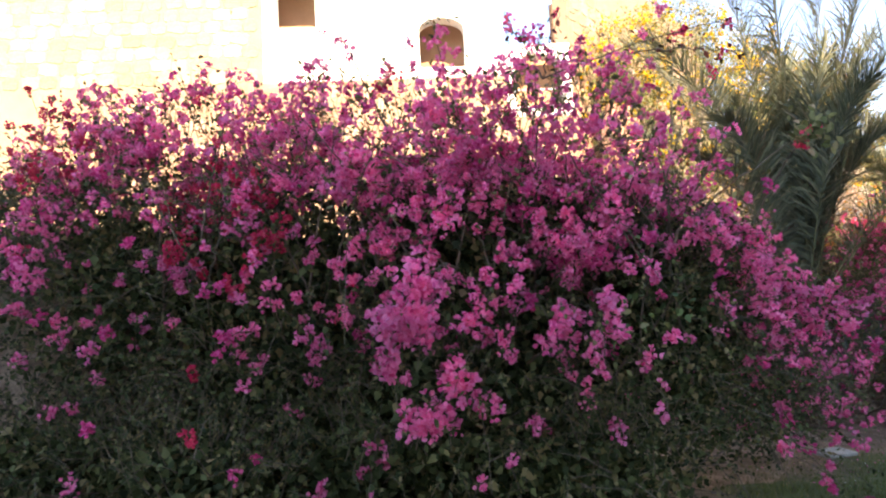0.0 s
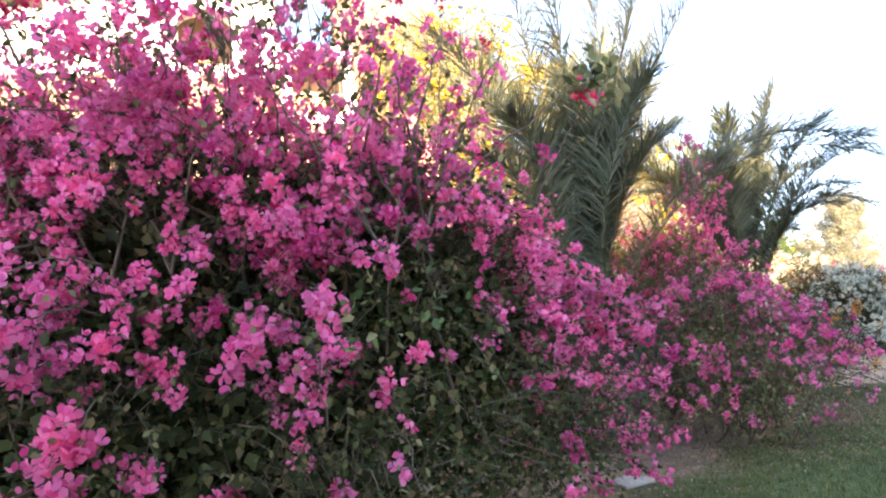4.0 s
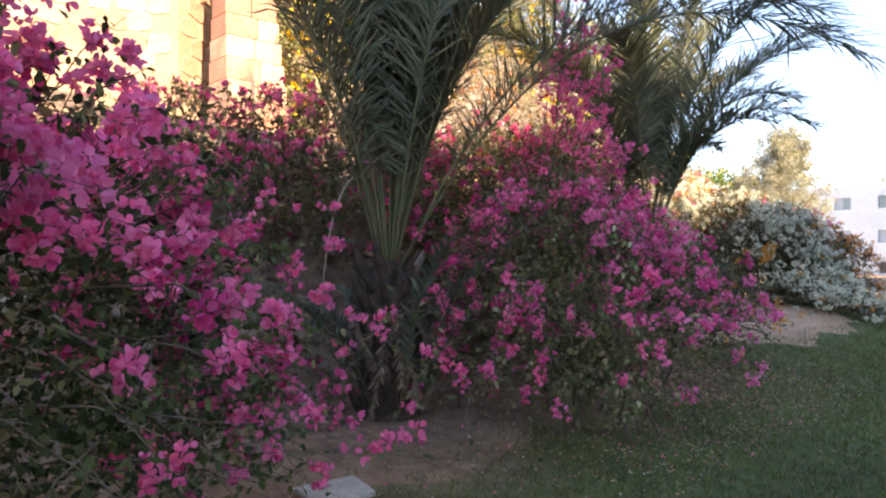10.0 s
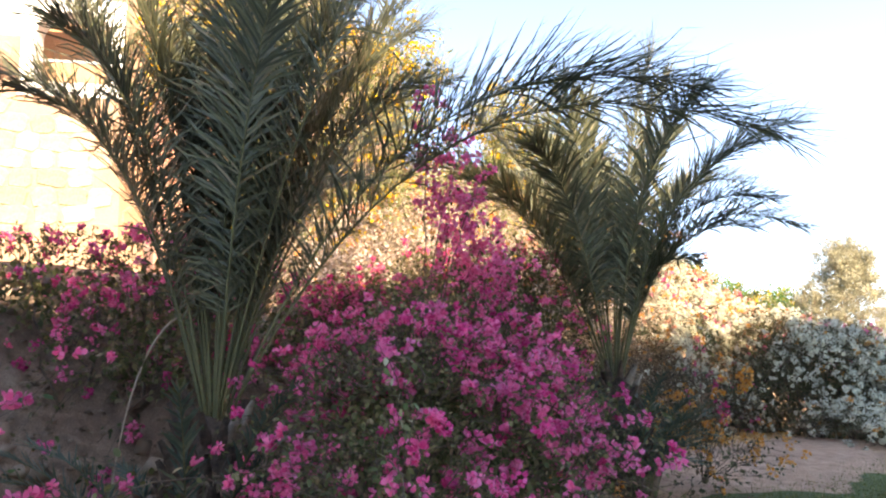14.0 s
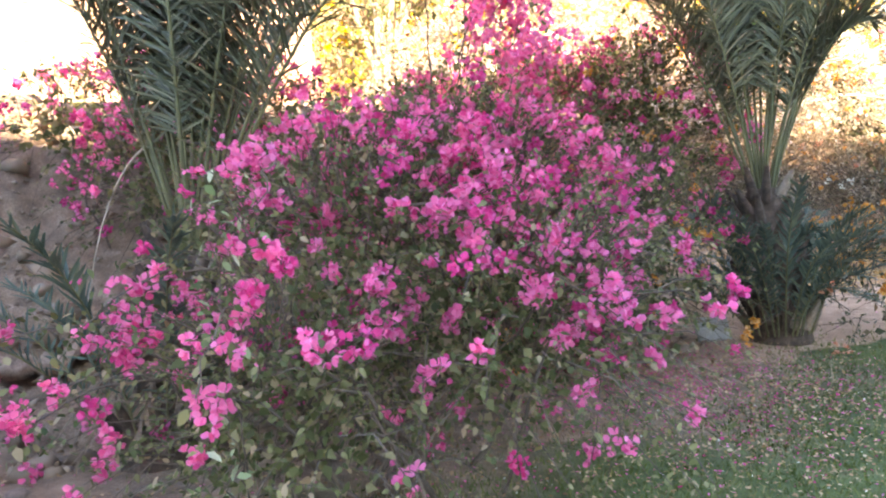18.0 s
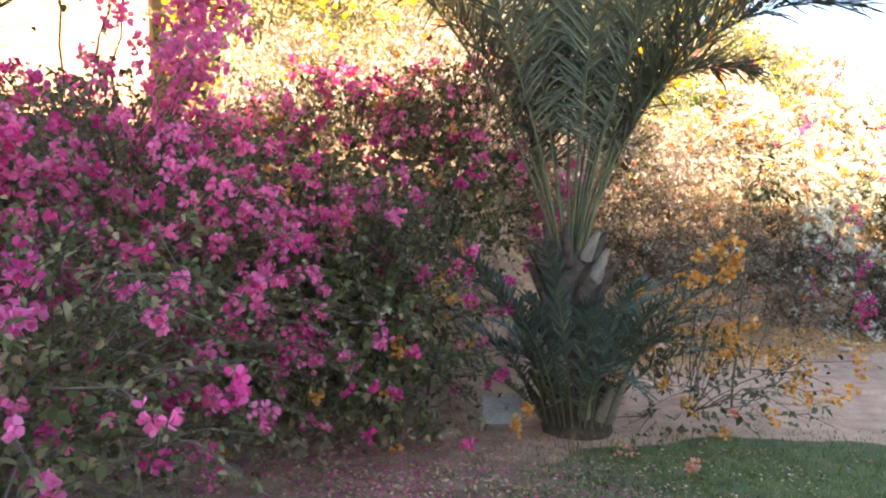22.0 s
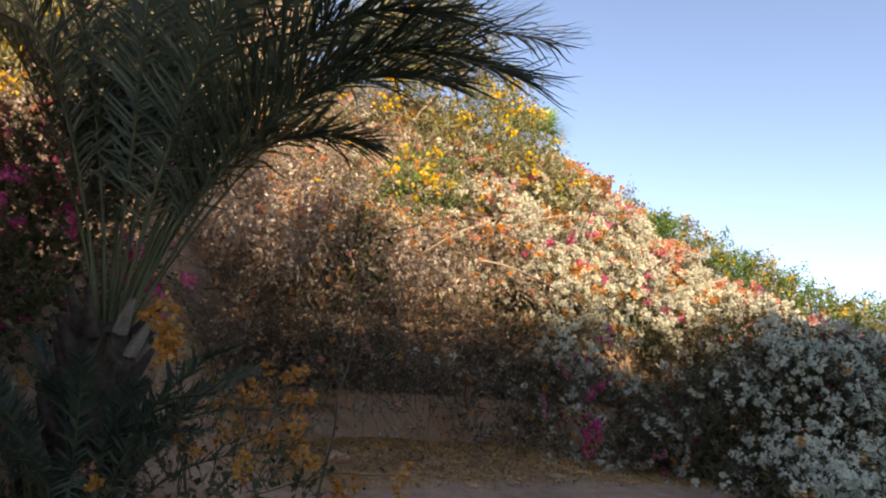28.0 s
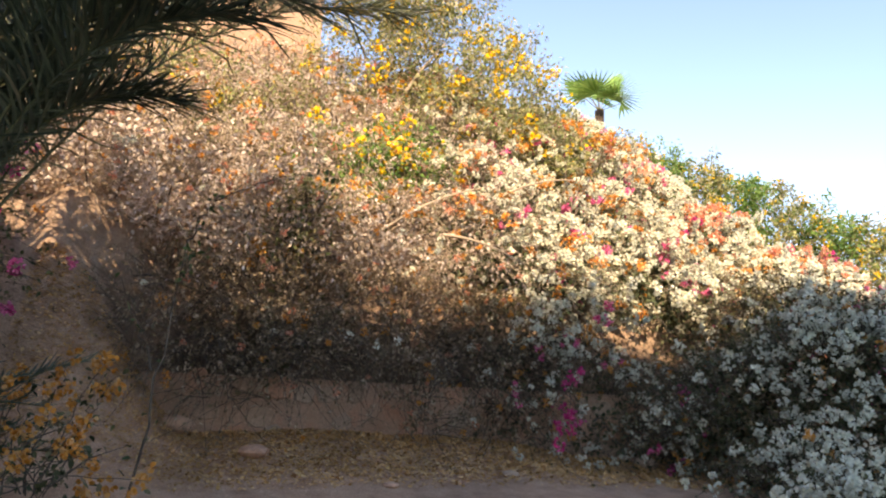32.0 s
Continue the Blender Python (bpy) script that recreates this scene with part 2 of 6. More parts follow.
# ground: lawn, sandy bed and soil are told apart by the plan
GROUND, nt, p = nodes_of("ground_cover")
att = nt.nodes.new("ShaderNodeAttribute")
att.attribute_name = "cover"
sep = nt.nodes.new("ShaderNodeSeparateColor")
nt.links.new(att.outputs["Color"], sep.inputs[0])
big, mid, fine = noise_of(nt, 0.5), noise_of(nt, 5, 5, .6), noise_of(nt, 60, 6, .7)
lawn = grain(nt, grain(nt, ramp(nt, mid, [(.3, (.055, .075, .022)), (.55, (.085, .115, .033)), (.8, (.16, .145, .065))]), fine, .6, 1.4), big, .8, 1.2)
sand = grain(nt, grain(nt, ramp(nt, mid, [(.3, (.34, .20, .125)), (.5, (.46, .285, .185)), (.75, (.55, .37, .25))]), fine, .6, 1.4), big, .8, 1.2)
soil = grain(nt, grain(nt, ramp(nt, mid, [(.28, (.12, .078, .05)), (.5, (.24, .16, .108)), (.75, (.36, .26, .185))]), fine, .6, 1.4), big, .8, 1.2)
edge = nt.nodes.new("ShaderNodeMath")
edge.operation = 'ADD'
nt.links.new(sep.outputs[0], edge.inputs[0])
sc = nt.nodes.new("ShaderNodeMath")
sc.operation = 'MULTIPLY_ADD'
nt.links.new(mid, sc.inputs[0])
sc.inputs[1].default_value, sc.inputs[2].default_value = .5, -.25
nt.links.new(sc.outputs[0], edge.inputs[1])
f1 = ramp(nt, edge.outputs[0], [(.42, (0, 0, 0)), (.58, (1, 1, 1))])
c = mix(nt, lawn, sand, f1)
c = mix(nt, c, soil, sep.outputs[1])
nt.links.new(c, p.inputs["Base Color"])
p.inputs["Roughness"].default_value = .95
both = nt.nodes.new("ShaderNodeMath")
both.operation = 'MULTIPLY_ADD'
nt.links.new(mid, both.inputs[0])
both.inputs[1].default_value = 3.0
nt.links.new(fine, both.inputs[2])
bump(nt, p, both.outputs[0], .9, .03)


# ---- mesh helpers ----
def raw_mesh(name, v, f, material):
    """A mesh from arrays of places and of equal-sided faces."""
    v, f = np.asarray(v, np.float32), np.asarray(f, np.int32)
    me = bpy.data.meshes.new(name)
    me.vertices.add(len(v))
    me.vertices.foreach_set("co", v.ravel())
    me.loops.add(f.size)
    me.loops.foreach_set("vertex_index", f.ravel())
    me.polygons.add(len(f))
    me.polygons.foreach_set("loop_start", np.arange(0, f.size, f.shape[1], dtype=np.int32))
    me.update(calc_edges=True)
    me.validate()
    me.materials.append(material)
    return me


def child(name, me, parent, label="", kind=""):
    ob = new(name, me)
    ob.parent = parent
    return tagged(ob, label, "", "", kind)


def part(name, bm, material, parent, label=""):
    me = bpy.data.meshes.new(name)
    bm.to_mesh(me)
    bm.free()
    me.materials.append(material)
    return child(name, me, parent, label)


def thing(name, at, label, category, group=""):
    ob = new(name)
    ob.location = at
    ob.empty_display_size = 0.2
    return tagged(ob, label, category, group)


def unit(a):
    return a / np.maximum(np.linalg.norm(a, axis=-1, keepdims=True), 1e-9)


def strew(tv, tf, pos, ahead, size, roll=None, up=None):
    """Copies of a small template (x along, y across, z up) at places, each aimed along its own way."""
    n = len(pos)
    x = unit(ahead)
    ref = up if up is not None else unit(rng.normal(size=(n, 3)))
    y = unit(np.cross(ref, x))
    z = np.cross(x, y)
    s = np.asarray(size).reshape(-1, 1, 1) if np.ndim(size) else size
    loc = tv[None] * s
    v = pos[:, None] + loc[..., :1] * x[:, None] + loc[..., 1:2] * y[:, None] + loc[..., 2:] * z[:, None]
    f = tf[None] + (np.arange(n) * len(tv))[:, None, None]
    return v.reshape(-1, 3), f.reshape(-1, tf.shape[1])


LEAF_V = np.array([(0, 0, 0), (.32, .30, .07), (.32, -.30, .07), (.40, 0, 0), (.75, .20, .02), (.75, -.20, .02), (1, 0, -.10)], float)
LEAF_F = np.array([(0, 3, 1), (0, 2, 3), (3, 4, 1), (3, 2, 5), (3, 6, 4), (3, 5, 6)])


def blossom_template():
    """Three papery bracts round a small centre."""
    v, f = [], []
    for k in range(3):
        a = k * 2.094
        c, s = math.cos(a), math.sin(a)
        twist = (.10, -.08, .05)[k]
        for r, w, h in ((.03, 0, 0), (.34, .46, .30 + twist), (.34, -.46, .30 - twist), (.58, .50, .74 - twist), (.58, -.50, .70 + twist), (.74, .03, 1.0)):
            v.append((h, r * c - w * s, r * s + w * c))
        o = 6 * k
        f += [(o, o + 2, o + 1), (o + 1, o + 2, o + 4), (o + 1, o + 4, o + 3), (o + 3, o + 4, o + 5)]
    return np.array(v), np.array(f)


BLOOM_V, BLOOM_F = blossom_template()


def tubes(paths, radii, sides=4):
    """Tapered tubes along many paths of equal length: paths (n, k, 3), radii (n, k)."""
    n, k, _ = paths.shape
    t = unit(np.gradient(paths, axis=1))
    ref = np.where(np.abs(t[..., 2:]) > .9, np.array([1., 0, 0]), np.array([0, 0, 1.]))
    a = unit(np.cross(t, ref))
    b = np.cross(t, a)
    ang = np.arange(sides) * 2 * math.pi / sides
    ring = a[:, :, None] * np.cos(ang)[:, None] + b[:, :, None] * np.sin(ang)[:, None]
    v = paths[:, :, None] + ring * radii[:, :, None, None]
    i = np.arange(k - 1)[:, None] * sides
    j = np.arange(sides)[None]
    q = np.stack([i + j, i + (j + 1) % sides, i + sides + (j + 1) % sides, i + sides + j], -1).reshape(-1, 4)
    f = q[None] + (np.arange(n) * k * sides)[:, None, None]
    return v.reshape(-1, 3), f.reshape(-1, 4)


def bezier(a, b, c, k):
    t = np.linspace(0, 1, k)[:, None]
    return (1 - t) ** 2 * np.asarray(a) + 2 * t * (1 - t) * np.asarray(b) + t * t * np.asarray(c)


def box_bm(x0, x1, y0, y1, z0, z1, bevel=0.0):
    bm = bmesh.new()
    bmesh.ops.create_cube(bm, size=1)
    bmesh.ops.scale(bm, vec=(x1 - x0, y1 - y0, z1 - z0), verts=bm.verts)
    bmesh.ops.translate(bm, vec=((x0 + x1) / 2, (y0 + y1) / 2, (z0 + z1) / 2), verts=bm.verts)
    if bevel:
        bmesh.ops.bevel(bm, geom=bm.edges[:], offset=bevel, segments=1, affect='EDGES')
    return bm


def smooth(a, b, x):
    t = np.clip((x - a) / (b - a), 0, 1)
    return t * t * (3 - 2 * t)


# ---- the lie of the land: u runs along the walk, n up the bank ----
def un(x, y):
    return .70711 * (x + y), .70711 * (y - x)


def xy(u, n):
    return .70711 * (u - n), .70711 * (u + n)


def lawn_z(u):
    return -.035 * np.clip(u, 0, 14) - .05 * np.clip(u - 14, 0, 10) + .012 * np.clip(-u, 0, 20)


def height(x, y):
    u, n = un(np.asarray(x, float), np.asarray(y, float))
    lo = lawn_z(u)
    bed = -.05 + .12 * smooth(8, 20, u) - 1.0 * smooth(21.5, 25, u) + (.30 * smooth(5.2, 8.0, n) + .16 * smooth(7.0, 8.1, n)) * smooth(12, 14, u) * (1 - .6 * smooth(18, 21, u))
    z = lo + (bed - lo) * smooth(1.0, 5.2, n)
    west = smooth(15.2, 13.4, u)
    rise_w = 3.15 * smooth(5.6, 9.6, n)
    over = np.clip(n - 8.5, 0, None)
    rise_e = 1.3 * smooth(8.36, 8.48, n) + np.minimum(over * 1.25, 3.9) + .33 * np.clip(n - 11.5, 0, 9)
    far = smooth(22.5, 27, u)
    rise_far = np.minimum(np.clip(n - 9.5, 0, None) * .62, 4.5) + .2 * np.clip(n - 17, 0, 9)
    rise_e = rise_e * (1 - far) + rise_far * far
    rise_e = rise_e * (1 - .9 * smooth(34, 60, u))
    wob = .07 * np.sin(x * 6.3 + 1.2 * np.sin(y * 3.1)) * np.sin(y * 5.7 + np.sin(x * 4.4)) + .05 * np.sin(x * 11 + y * 3) * np.sin(y * 9.3 - x * 2) + .12 * np.sin(x * 1.7 + .6 * y) * np.sin(y * 1.3 - .4 * x) + .05 * np.sin(x * 4.1) * np.sin(y * 3.7)
    rough = .13 * np.abs(np.sin(x * 9.1 + 2.3 * np.sin(y * 5.3)) * np.sin(y * 7.9 + 1.7 * np.sin(x * 6.1))) * smooth(5.8, 6.8, n) * smooth(14, 12, u)
    wob = wob * (1 - .85 * smooth(12.5, 14, u) * smooth(8.5, 8.0, n))
    return z + rough + rise_w * west + rise_e * (1 - west) + wob * smooth(5.3, 7, n) + .02 * np.sin(x * 2.3) * np.sin(y * 1.9)


# ---- ground ----
def axis_steps(lo, hi, step, far):
    mid = np.arange(lo, hi + 1e-6, step)
    grow, d = [], step
    x = hi
    while x < far:
        d *= 1.16
        x += d
        grow.append(x)
    left, d, x = [], step, lo
    while x > -far:
        d *= 1.16
        x -= d
        left.append(x)
    return np.array(left[::-1] + list(mid) + grow)


def build_ground():
    xs, ys = axis_steps(-6, 13, .11, 900), axis_steps(3, 24, .11, 900)
    gx, gy = np.meshgrid(xs, ys)
    z = height(gx, gy)
    fade = smooth(45, 120, np.hypot(gx - 5, gy - 10))
    z = z * (1 - fade) - 1.2 * fade
    v = np.stack([gx, gy, z], -1).reshape(-1, 3)
    nx, ny = len(xs), len(ys)
    i, j = np.meshgrid(np.arange(nx - 1), np.arange(ny - 1))
    a = (j * nx + i).ravel()
    me = raw_mesh("ground", v, np.stack([a, a + 1, a + nx + 1, a + nx], -1), GROUND)
    u, n = un(v[:, 0], v[:, 1])
    edge = 3.75 + .4 * smooth(6, 11, u) + .55 * smooth(11, 13, u) - .6 * smooth(13, 14.4, u) - .5 * smooth(14.4, 16.0, u) + 1.9 * smooth(20, 23, u)
    bed = smooth(edge - .25, edge + .25, n + .15 * np.sin(u * 2.1) + .08 * np.sin(u * 5.3))
    soil = smooth(13.2, 11.5, u) * smooth(3.0, 4.2, n + .3 * np.sin(u * 3.1)) + smooth(7.6, 8.3, n) * .8
    col = np.zeros((len(v), 4), np.float32)
    col[:, 0], col[:, 1], col[:, 3] = bed, np.clip(soil, 0, 1), 1
    ca = me.color_attributes.new("cover", 'FLOAT_COLOR', 'POINT')
    ca.data.foreach_set("color", col.ravel())
    me.polygons.foreach_set("use_smooth", np.ones(len(me.polygons), bool))
    return tagged(new("ground", me), "shaded lawn running into sandy planting bed and earth bank", "ground", "", "structure")


ground = build_ground()


# ---- plants ----
def clumps(p, s=1.0):
    return (np.sin(2.9 * s * p[:, 0] + 1.3) + np.sin(3.3 * s * p[:, 1] + .7 * s * p[:, 0]) + np.sin(3.7 * s * p[:, 2] + 1.9 * s * p[:, 1] + .4)) / 3


def bush(name, at, lobes, n_twigs, label, category, flower, bracts, leaf=LEAF, group="", twig_len=(.35, .75), leaf_size=(.04, .07),
         leaves=11, blooms=11, bloom_size=(.022, .034), droop=.55, inner=1.0, stems=9, twig_mat=BARK, fine=True, lift=.35, spread=.055, into=None, back=None, inner_size=1.6, gaps=None):
    """A shrub: canes from the ground, arching twigs all over its lobes, leaves along them and papery bracts towards their ends.
    flower(places, heights) gives for each twig the number of its bract material, or -1."""
    at = np.array(at, float)
    at[2] = float(height(at[0], at[1]))
    if into:
        top, at = into, np.array(into.location)
    else:
        top = thing(name, at, label, category, group)
    L = np.array(lobes, float)
    area = L[:, 3] * L[:, 4] + L[:, 4] * L[:, 5] + L[:, 3] * L[:, 5]
    pick = rng.choice(len(L), n_twigs * 2, p=area / area.sum())
    d = unit(rng.normal(size=(len(pick), 3)))
    d[:, 2] = np.where(d[:, 2] < -.55, -d[:, 2], d[:, 2])
    c, r = L[pick, :3], L[pick, 3:]
    p0 = c + d * r * rng.uniform(.72, .98, (len(pick), 1))
    deep = np.full(len(p0), 9.0)
    for k in range(len(L)):
        q = np.linalg.norm((p0 - L[k, :3]) / L[k, 3:], axis=1)
        deep = np.where(pick == k, deep, np.minimum(deep, q))
    keep = (deep > .8) & (p0[:, 2] > height(p0[:, 0], p0[:, 1]) + .05)
    if back is not None:
        keep &= (p0[:, 1] < back) | (p0[:, 0] > -1.2)
    if gaps is not None:
        keep &= clumps(p0, 2.6) + .5 * clumps(p0[:, [1, 2, 0]], 5.5) + .15 * rng.normal(size=len(p0)) > gaps
    p0, d, r = p0[keep][:n_twigs], d[keep][:n_twigs], r[keep][:n_twigs]
    n = len(p0)
    way = unit(unit(d / r) + np.array([0, 0, lift]) + .45 * rng.normal(size=(n, 3)))
    ln = rng.uniform(*twig_len, n) * (1 + .5 * (rng.random(n) > .93))
    s = np.linspace(0, 1, 5)
    path = p0[:, None] + way[:, None] * (ln[:, None] * s)[..., None]
    path[..., 2] -= droop * (ln[:, None] * s) ** 2
    path += .02 * rng.normal(size=path.shape) * s[None, :, None]
    floor = height(path[..., 0], path[..., 1]) + .03
    path[..., 2] = np.maximum(path[..., 2], floor)
    tw = tubes(path[:, ::2], (.0045 * (1 - .7 * s[::2]))[None] * rng.uniform(.7, 1.6, (n, 1)), 3)

    def along(k, lo, hi, only=None):
        pp = path if only is None else path[only]
        m = len(pp)
        a = np.clip(rng.uniform(lo, hi, (m, k)) * 4, 0, 3.999)
        i = a.astype(int)
        w = (a - i)[..., None]
        idx = np.arange(m)[:, None]
        pos = pp[idx, i] * (1 - w) + pp[idx, i + 1] * w
        tan = pp[idx, i + 1] - pp[idx, i]
        return pos.reshape(-1, 3), unit(tan.reshape(-1, 3))

    lp, lt = along(leaves, .05, 1.0)
    la = unit(lt * .4 + rng.normal(size=lp.shape) * .8 + np.array([0, 0, -.25]))
    up = unit(np.array([0, 0, 1.]) + .6 * rng.normal(size=lp.shape))
    ni = int(n * 5 * inner)
    if ni:
        k = rng.choice(len(L), ni, p=area / area.sum())
        ip = L[k, :3] + unit(rng.normal(size=(ni, 3))) * L[k, 3:] * rng.uniform(.3, .88, (ni, 1))
        ip = ip[ip[:, 2] > height(ip[:, 0], ip[:, 1]) + .08]
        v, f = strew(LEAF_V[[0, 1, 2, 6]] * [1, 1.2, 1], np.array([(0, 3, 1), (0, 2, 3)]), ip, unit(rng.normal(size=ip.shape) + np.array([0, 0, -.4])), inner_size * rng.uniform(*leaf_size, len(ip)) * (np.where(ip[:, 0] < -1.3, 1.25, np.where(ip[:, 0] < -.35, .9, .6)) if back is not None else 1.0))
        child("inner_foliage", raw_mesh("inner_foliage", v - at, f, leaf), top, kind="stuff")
    lv, lf = (LEAF_V, LEAF_F) if fine else (LEAF_V[[0, 1, 2, 6]], np.array([(0, 3, 1), (0, 2, 3)]))
    child("foliage", raw_mesh("foliage", *[a - at if i == 0 else a for i, a in enumerate(strew(lv, lf, lp, la, rng.uniform(*leaf_size, len(lp)), up=up))], leaf), top, kind="stuff")
    child("twig_growth", raw_mesh("twig_growth", tw[0] - at, tw[1], twig_mat), top, "thin arching woody twigs", kind="stuff")
    kind_of = flower(path[:, -1], path[:, -1, 2] - height(path[:, -1, 0], path[:, -1, 1]))
    for k, m in enumerate(bracts):
        only = kind_of == k
        if only.sum() < 2:
            continue
        per = 12
        cp, ct = along(max(1, round(blooms / per)), .55, 1.0, only)
        cp = cp + rng.normal(size=cp.shape) * spread * .6
        head = rng.uniform(.9, 2.3, (len(cp), 1, 1)) * bloom_size[1]
        off = unit(rng.normal(size=(len(cp), per, 3))) * rng.uniform(.25, 1.0, (len(cp), per, 1)) * head
        bp = (cp[:, None] + off).reshape(-1, 3)
        ba = unit(off.reshape(-1, 3) * 18 + np.repeat(ct, per, 0) * .4 + rng.normal(size=bp.shape) * .5 + np.array([0, 0, .15]))
        v, f = strew(BLOOM_V, BLOOM_F, bp, ba, rng.uniform(*bloom_size, len(bp)))
        child("blossom", raw_mesh("blossom", v - at, f, m), top, m.name.replace("_", " ") + "s in loose clusters", kind="stuff")
    for k in range(stems):
        lobe = L[rng.integers(len(L))]
        foot = at + np.array([rng.normal() * .35 + .35 * (lobe[0] - at[0]), rng.normal() * .2 + .35 * (lobe[1] - at[1]), 0])
        foot[2] = height(foot[0], foot[1]) - .05
        tip = lobe[:3] + unit(rng.normal(size=3) * [1, 1, .3] + [0, 0, .9]) * lobe[3:] * .85
        mid = (foot + tip) / 2 + np.array([rng.normal() * .15, rng.normal() * .15, .3])
        pa = bezier(foot, mid, tip, 9)[None]
        pa[0, 1:-1] += rng.normal(size=(7, 3)) * .03
        v, f = tubes(pa, (np.linspace(.017, .006, 9) * rng.uniform(.7, 1.2))[None], 6)
        child("stem", raw_mesh("stem", v - at, f, BARK), top)
    return top


def cane(top, a, tip, rise, bract, n_bloom=40, start=.5, n_leaf=30, leaf=LEAF, thick=.008, spread=.07, size=(.024, .036)):
    """One long arching cane with its leaves and bracts, as a part of its shrub."""
    at = np.array(top.location)
    a, tip = np.array(a, float), np.array(tip, float)
    pa = bezier(a, (a + tip) / 2 + np.array([0, 0, rise]), tip, 14)
    pa[1:-1] += rng.normal(size=(12, 3)) * .012
    v, f = tubes(pa[None], np.linspace(thick, thick * .35, 14)[None], 5)
    ob = child("cane", raw_mesh("cane", v - at, f, BARK), top, "long arching flowering cane")

    def spots(k, lo):
        t = rng.uniform(lo, 1, k) * 12.99
        i = t.astype(int)
        return pa[i] + (pa[i + 1] - pa[i]) * (t - i)[:, None] + rng.normal(size=(k, 3)) * spread

    if n_bloom:
        bp = np.repeat(spots(-(-n_bloom // 9), start), 9, 0)[:n_bloom]
        off = unit(rng.normal(size=bp.shape)) * rng.uniform(.25, 1.0, (n_bloom, 1)) * size[1] * 1.6
        bp = bp + off
        v, f = strew(BLOOM_V, BLOOM_F, bp, off * 18 + rng.normal(size=bp.shape) * .6, rng.uniform(*size, n_bloom))
        child("blossom", raw_mesh("blossom", v - at, f, bract), ob, kind="stuff")
    if n_leaf:
        lp = spots(n_leaf, .25)
        v, f = strew(LEAF_V, LEAF_F, lp, rng.normal(size=lp.shape) + [0, 0, -.4], rng.uniform(.04, .075, n_leaf), up=unit(np.array([0, 0, 1.]) + .5 * rng.normal(size=lp.shape)))
        child("foliage", raw_mesh("foliage", v - at, f, leaf), ob, kind="stuff")
    return ob


# the long magenta hedge at the start of the walk
def flower_a(p, h):
    c = clumps(p) + .35 * rng.normal(size=len(p))
    right = smooth(-.25, .35, p[:, 0])
    chance = np.clip(.06 + .72 * smooth(1.2, 2.1, h) + .46 * right, 0, .78)
    leafy = smooth(-1.3, -.7, p[:, 0]) * smooth(3.8, 3.3, p[:, 1]) * smooth(2.7, 2.2, h) * (1 - smooth(.15, .5, p[:, 0]))
    on = rng.random(len(p)) < chance * (1 - .75 * leafy) * np.clip(.75 + .9 * c, .1, 1.3)
    red = (clumps(p[:, [1, 0, 2]], .8) > .42) & (p[:, 0] < -3.6) & (rng.random(len(p)) < .7)
    rose = rng.random(len(p)) < .12
    return np.where(on, np.where(red, 1, np.where(rose, 2, 0)), -1)


hedge_a = bush("bougainvillea_hedge", (-2.4, 4.28, 0), [
    (-8.6, 4.28, 1.7, 1.9, 1.7, 2.3), (-6.4, 4.18, 1.8, 1.8, 1.7, 2.25), (-4.4, 4.18, 1.7, 1.7, 1.6, 2.1), (-2.5, 4.13, 1.55, 1.5, 1.5, 1.95),
    (-1.0, 4.0, 1.3, 1.0, 1.2, 1.5), (-0.1, 4.9, 1.0, .75, 1.1, 1.1), (-2.6, 3.38, 0.8, 1.3, .9, 1.1), (-4.4, 3.48, 0.8, 1.4, .9, 1.1),
    (-3.4, 3.2, .35, 1.6, .95, .8), (-5.6, 3.1, .4, 1.6, 1.0, .8), (-1.5, 3.25, .35, 1.0, .85, .75), (-4.9, 2.6, .3, 1.3, .8, .7), (-6.6, 2.7, .4, 1.3, .9, .8), (-7.6, 3.2, .5, 1.6, 1.0, .9),
    (-3.4, 4.4, 2.1, 1.5, 1.0, 1.25), (-5.4, 4.4, 2.2, 1.5, 1.0, 1.25), (-7.5, 4.5, 2.3, 1.5, 1.0, 1.25), (-1.7, 4.3, 1.8, 1.2, 1.0, 1.15)],
    5800, "tall dense magenta bougainvillea hedge, leaves coloured darker for its shaded base", "shrub", flower_a, [MAGENTA, CRIMSON, ROSE], leaf=HEDGE_LEAF_SHADED, stems=22, leaves=10, inner=6.0, blooms=20, bloom_size=(.022, .034), leaf_size=(.032, .056), back=4.7, inner_size=1.8)
for tip, foot, rise, n in (((-2.1, 2.63, 3.75), (-2.3, 3.58, 2), .5, 90), ((-3.7, 2.98, 4.15), (-3.3, 3.98, 2.4), .5, 60), ((-2.6, 2.68, 4.3), (-2.4, 3.78, 2.2), .6, 60),
                           ((-1.15, 3.16, 3.75), (-1.4, 3.92, 2), .5, 80), ((-0.75, 3.5, 3.35), (-1.2, 3.9, 1.9), .5, 60), ((-0.2, 4.0, 2.75), (-.7, 4.1, 1.7), .35, 45), ((-1.6, 2.88, 3.5), (-1.8, 3.78, 2.2), .5, 60),
                           ((-5, 3.28, 4.2), (-4.6, 4.18, 2.4), .5, 50), ((-6.2, 3.58, 4.3), (-5.6, 4.28, 2.6), .5, 50), ((0.35, 4.7, 2.5), (-0.4, 4.72, 1.6), .4, 40)):
    cane(hedge_a, foot, tip, rise, MAGENTA, n, .55, 40)
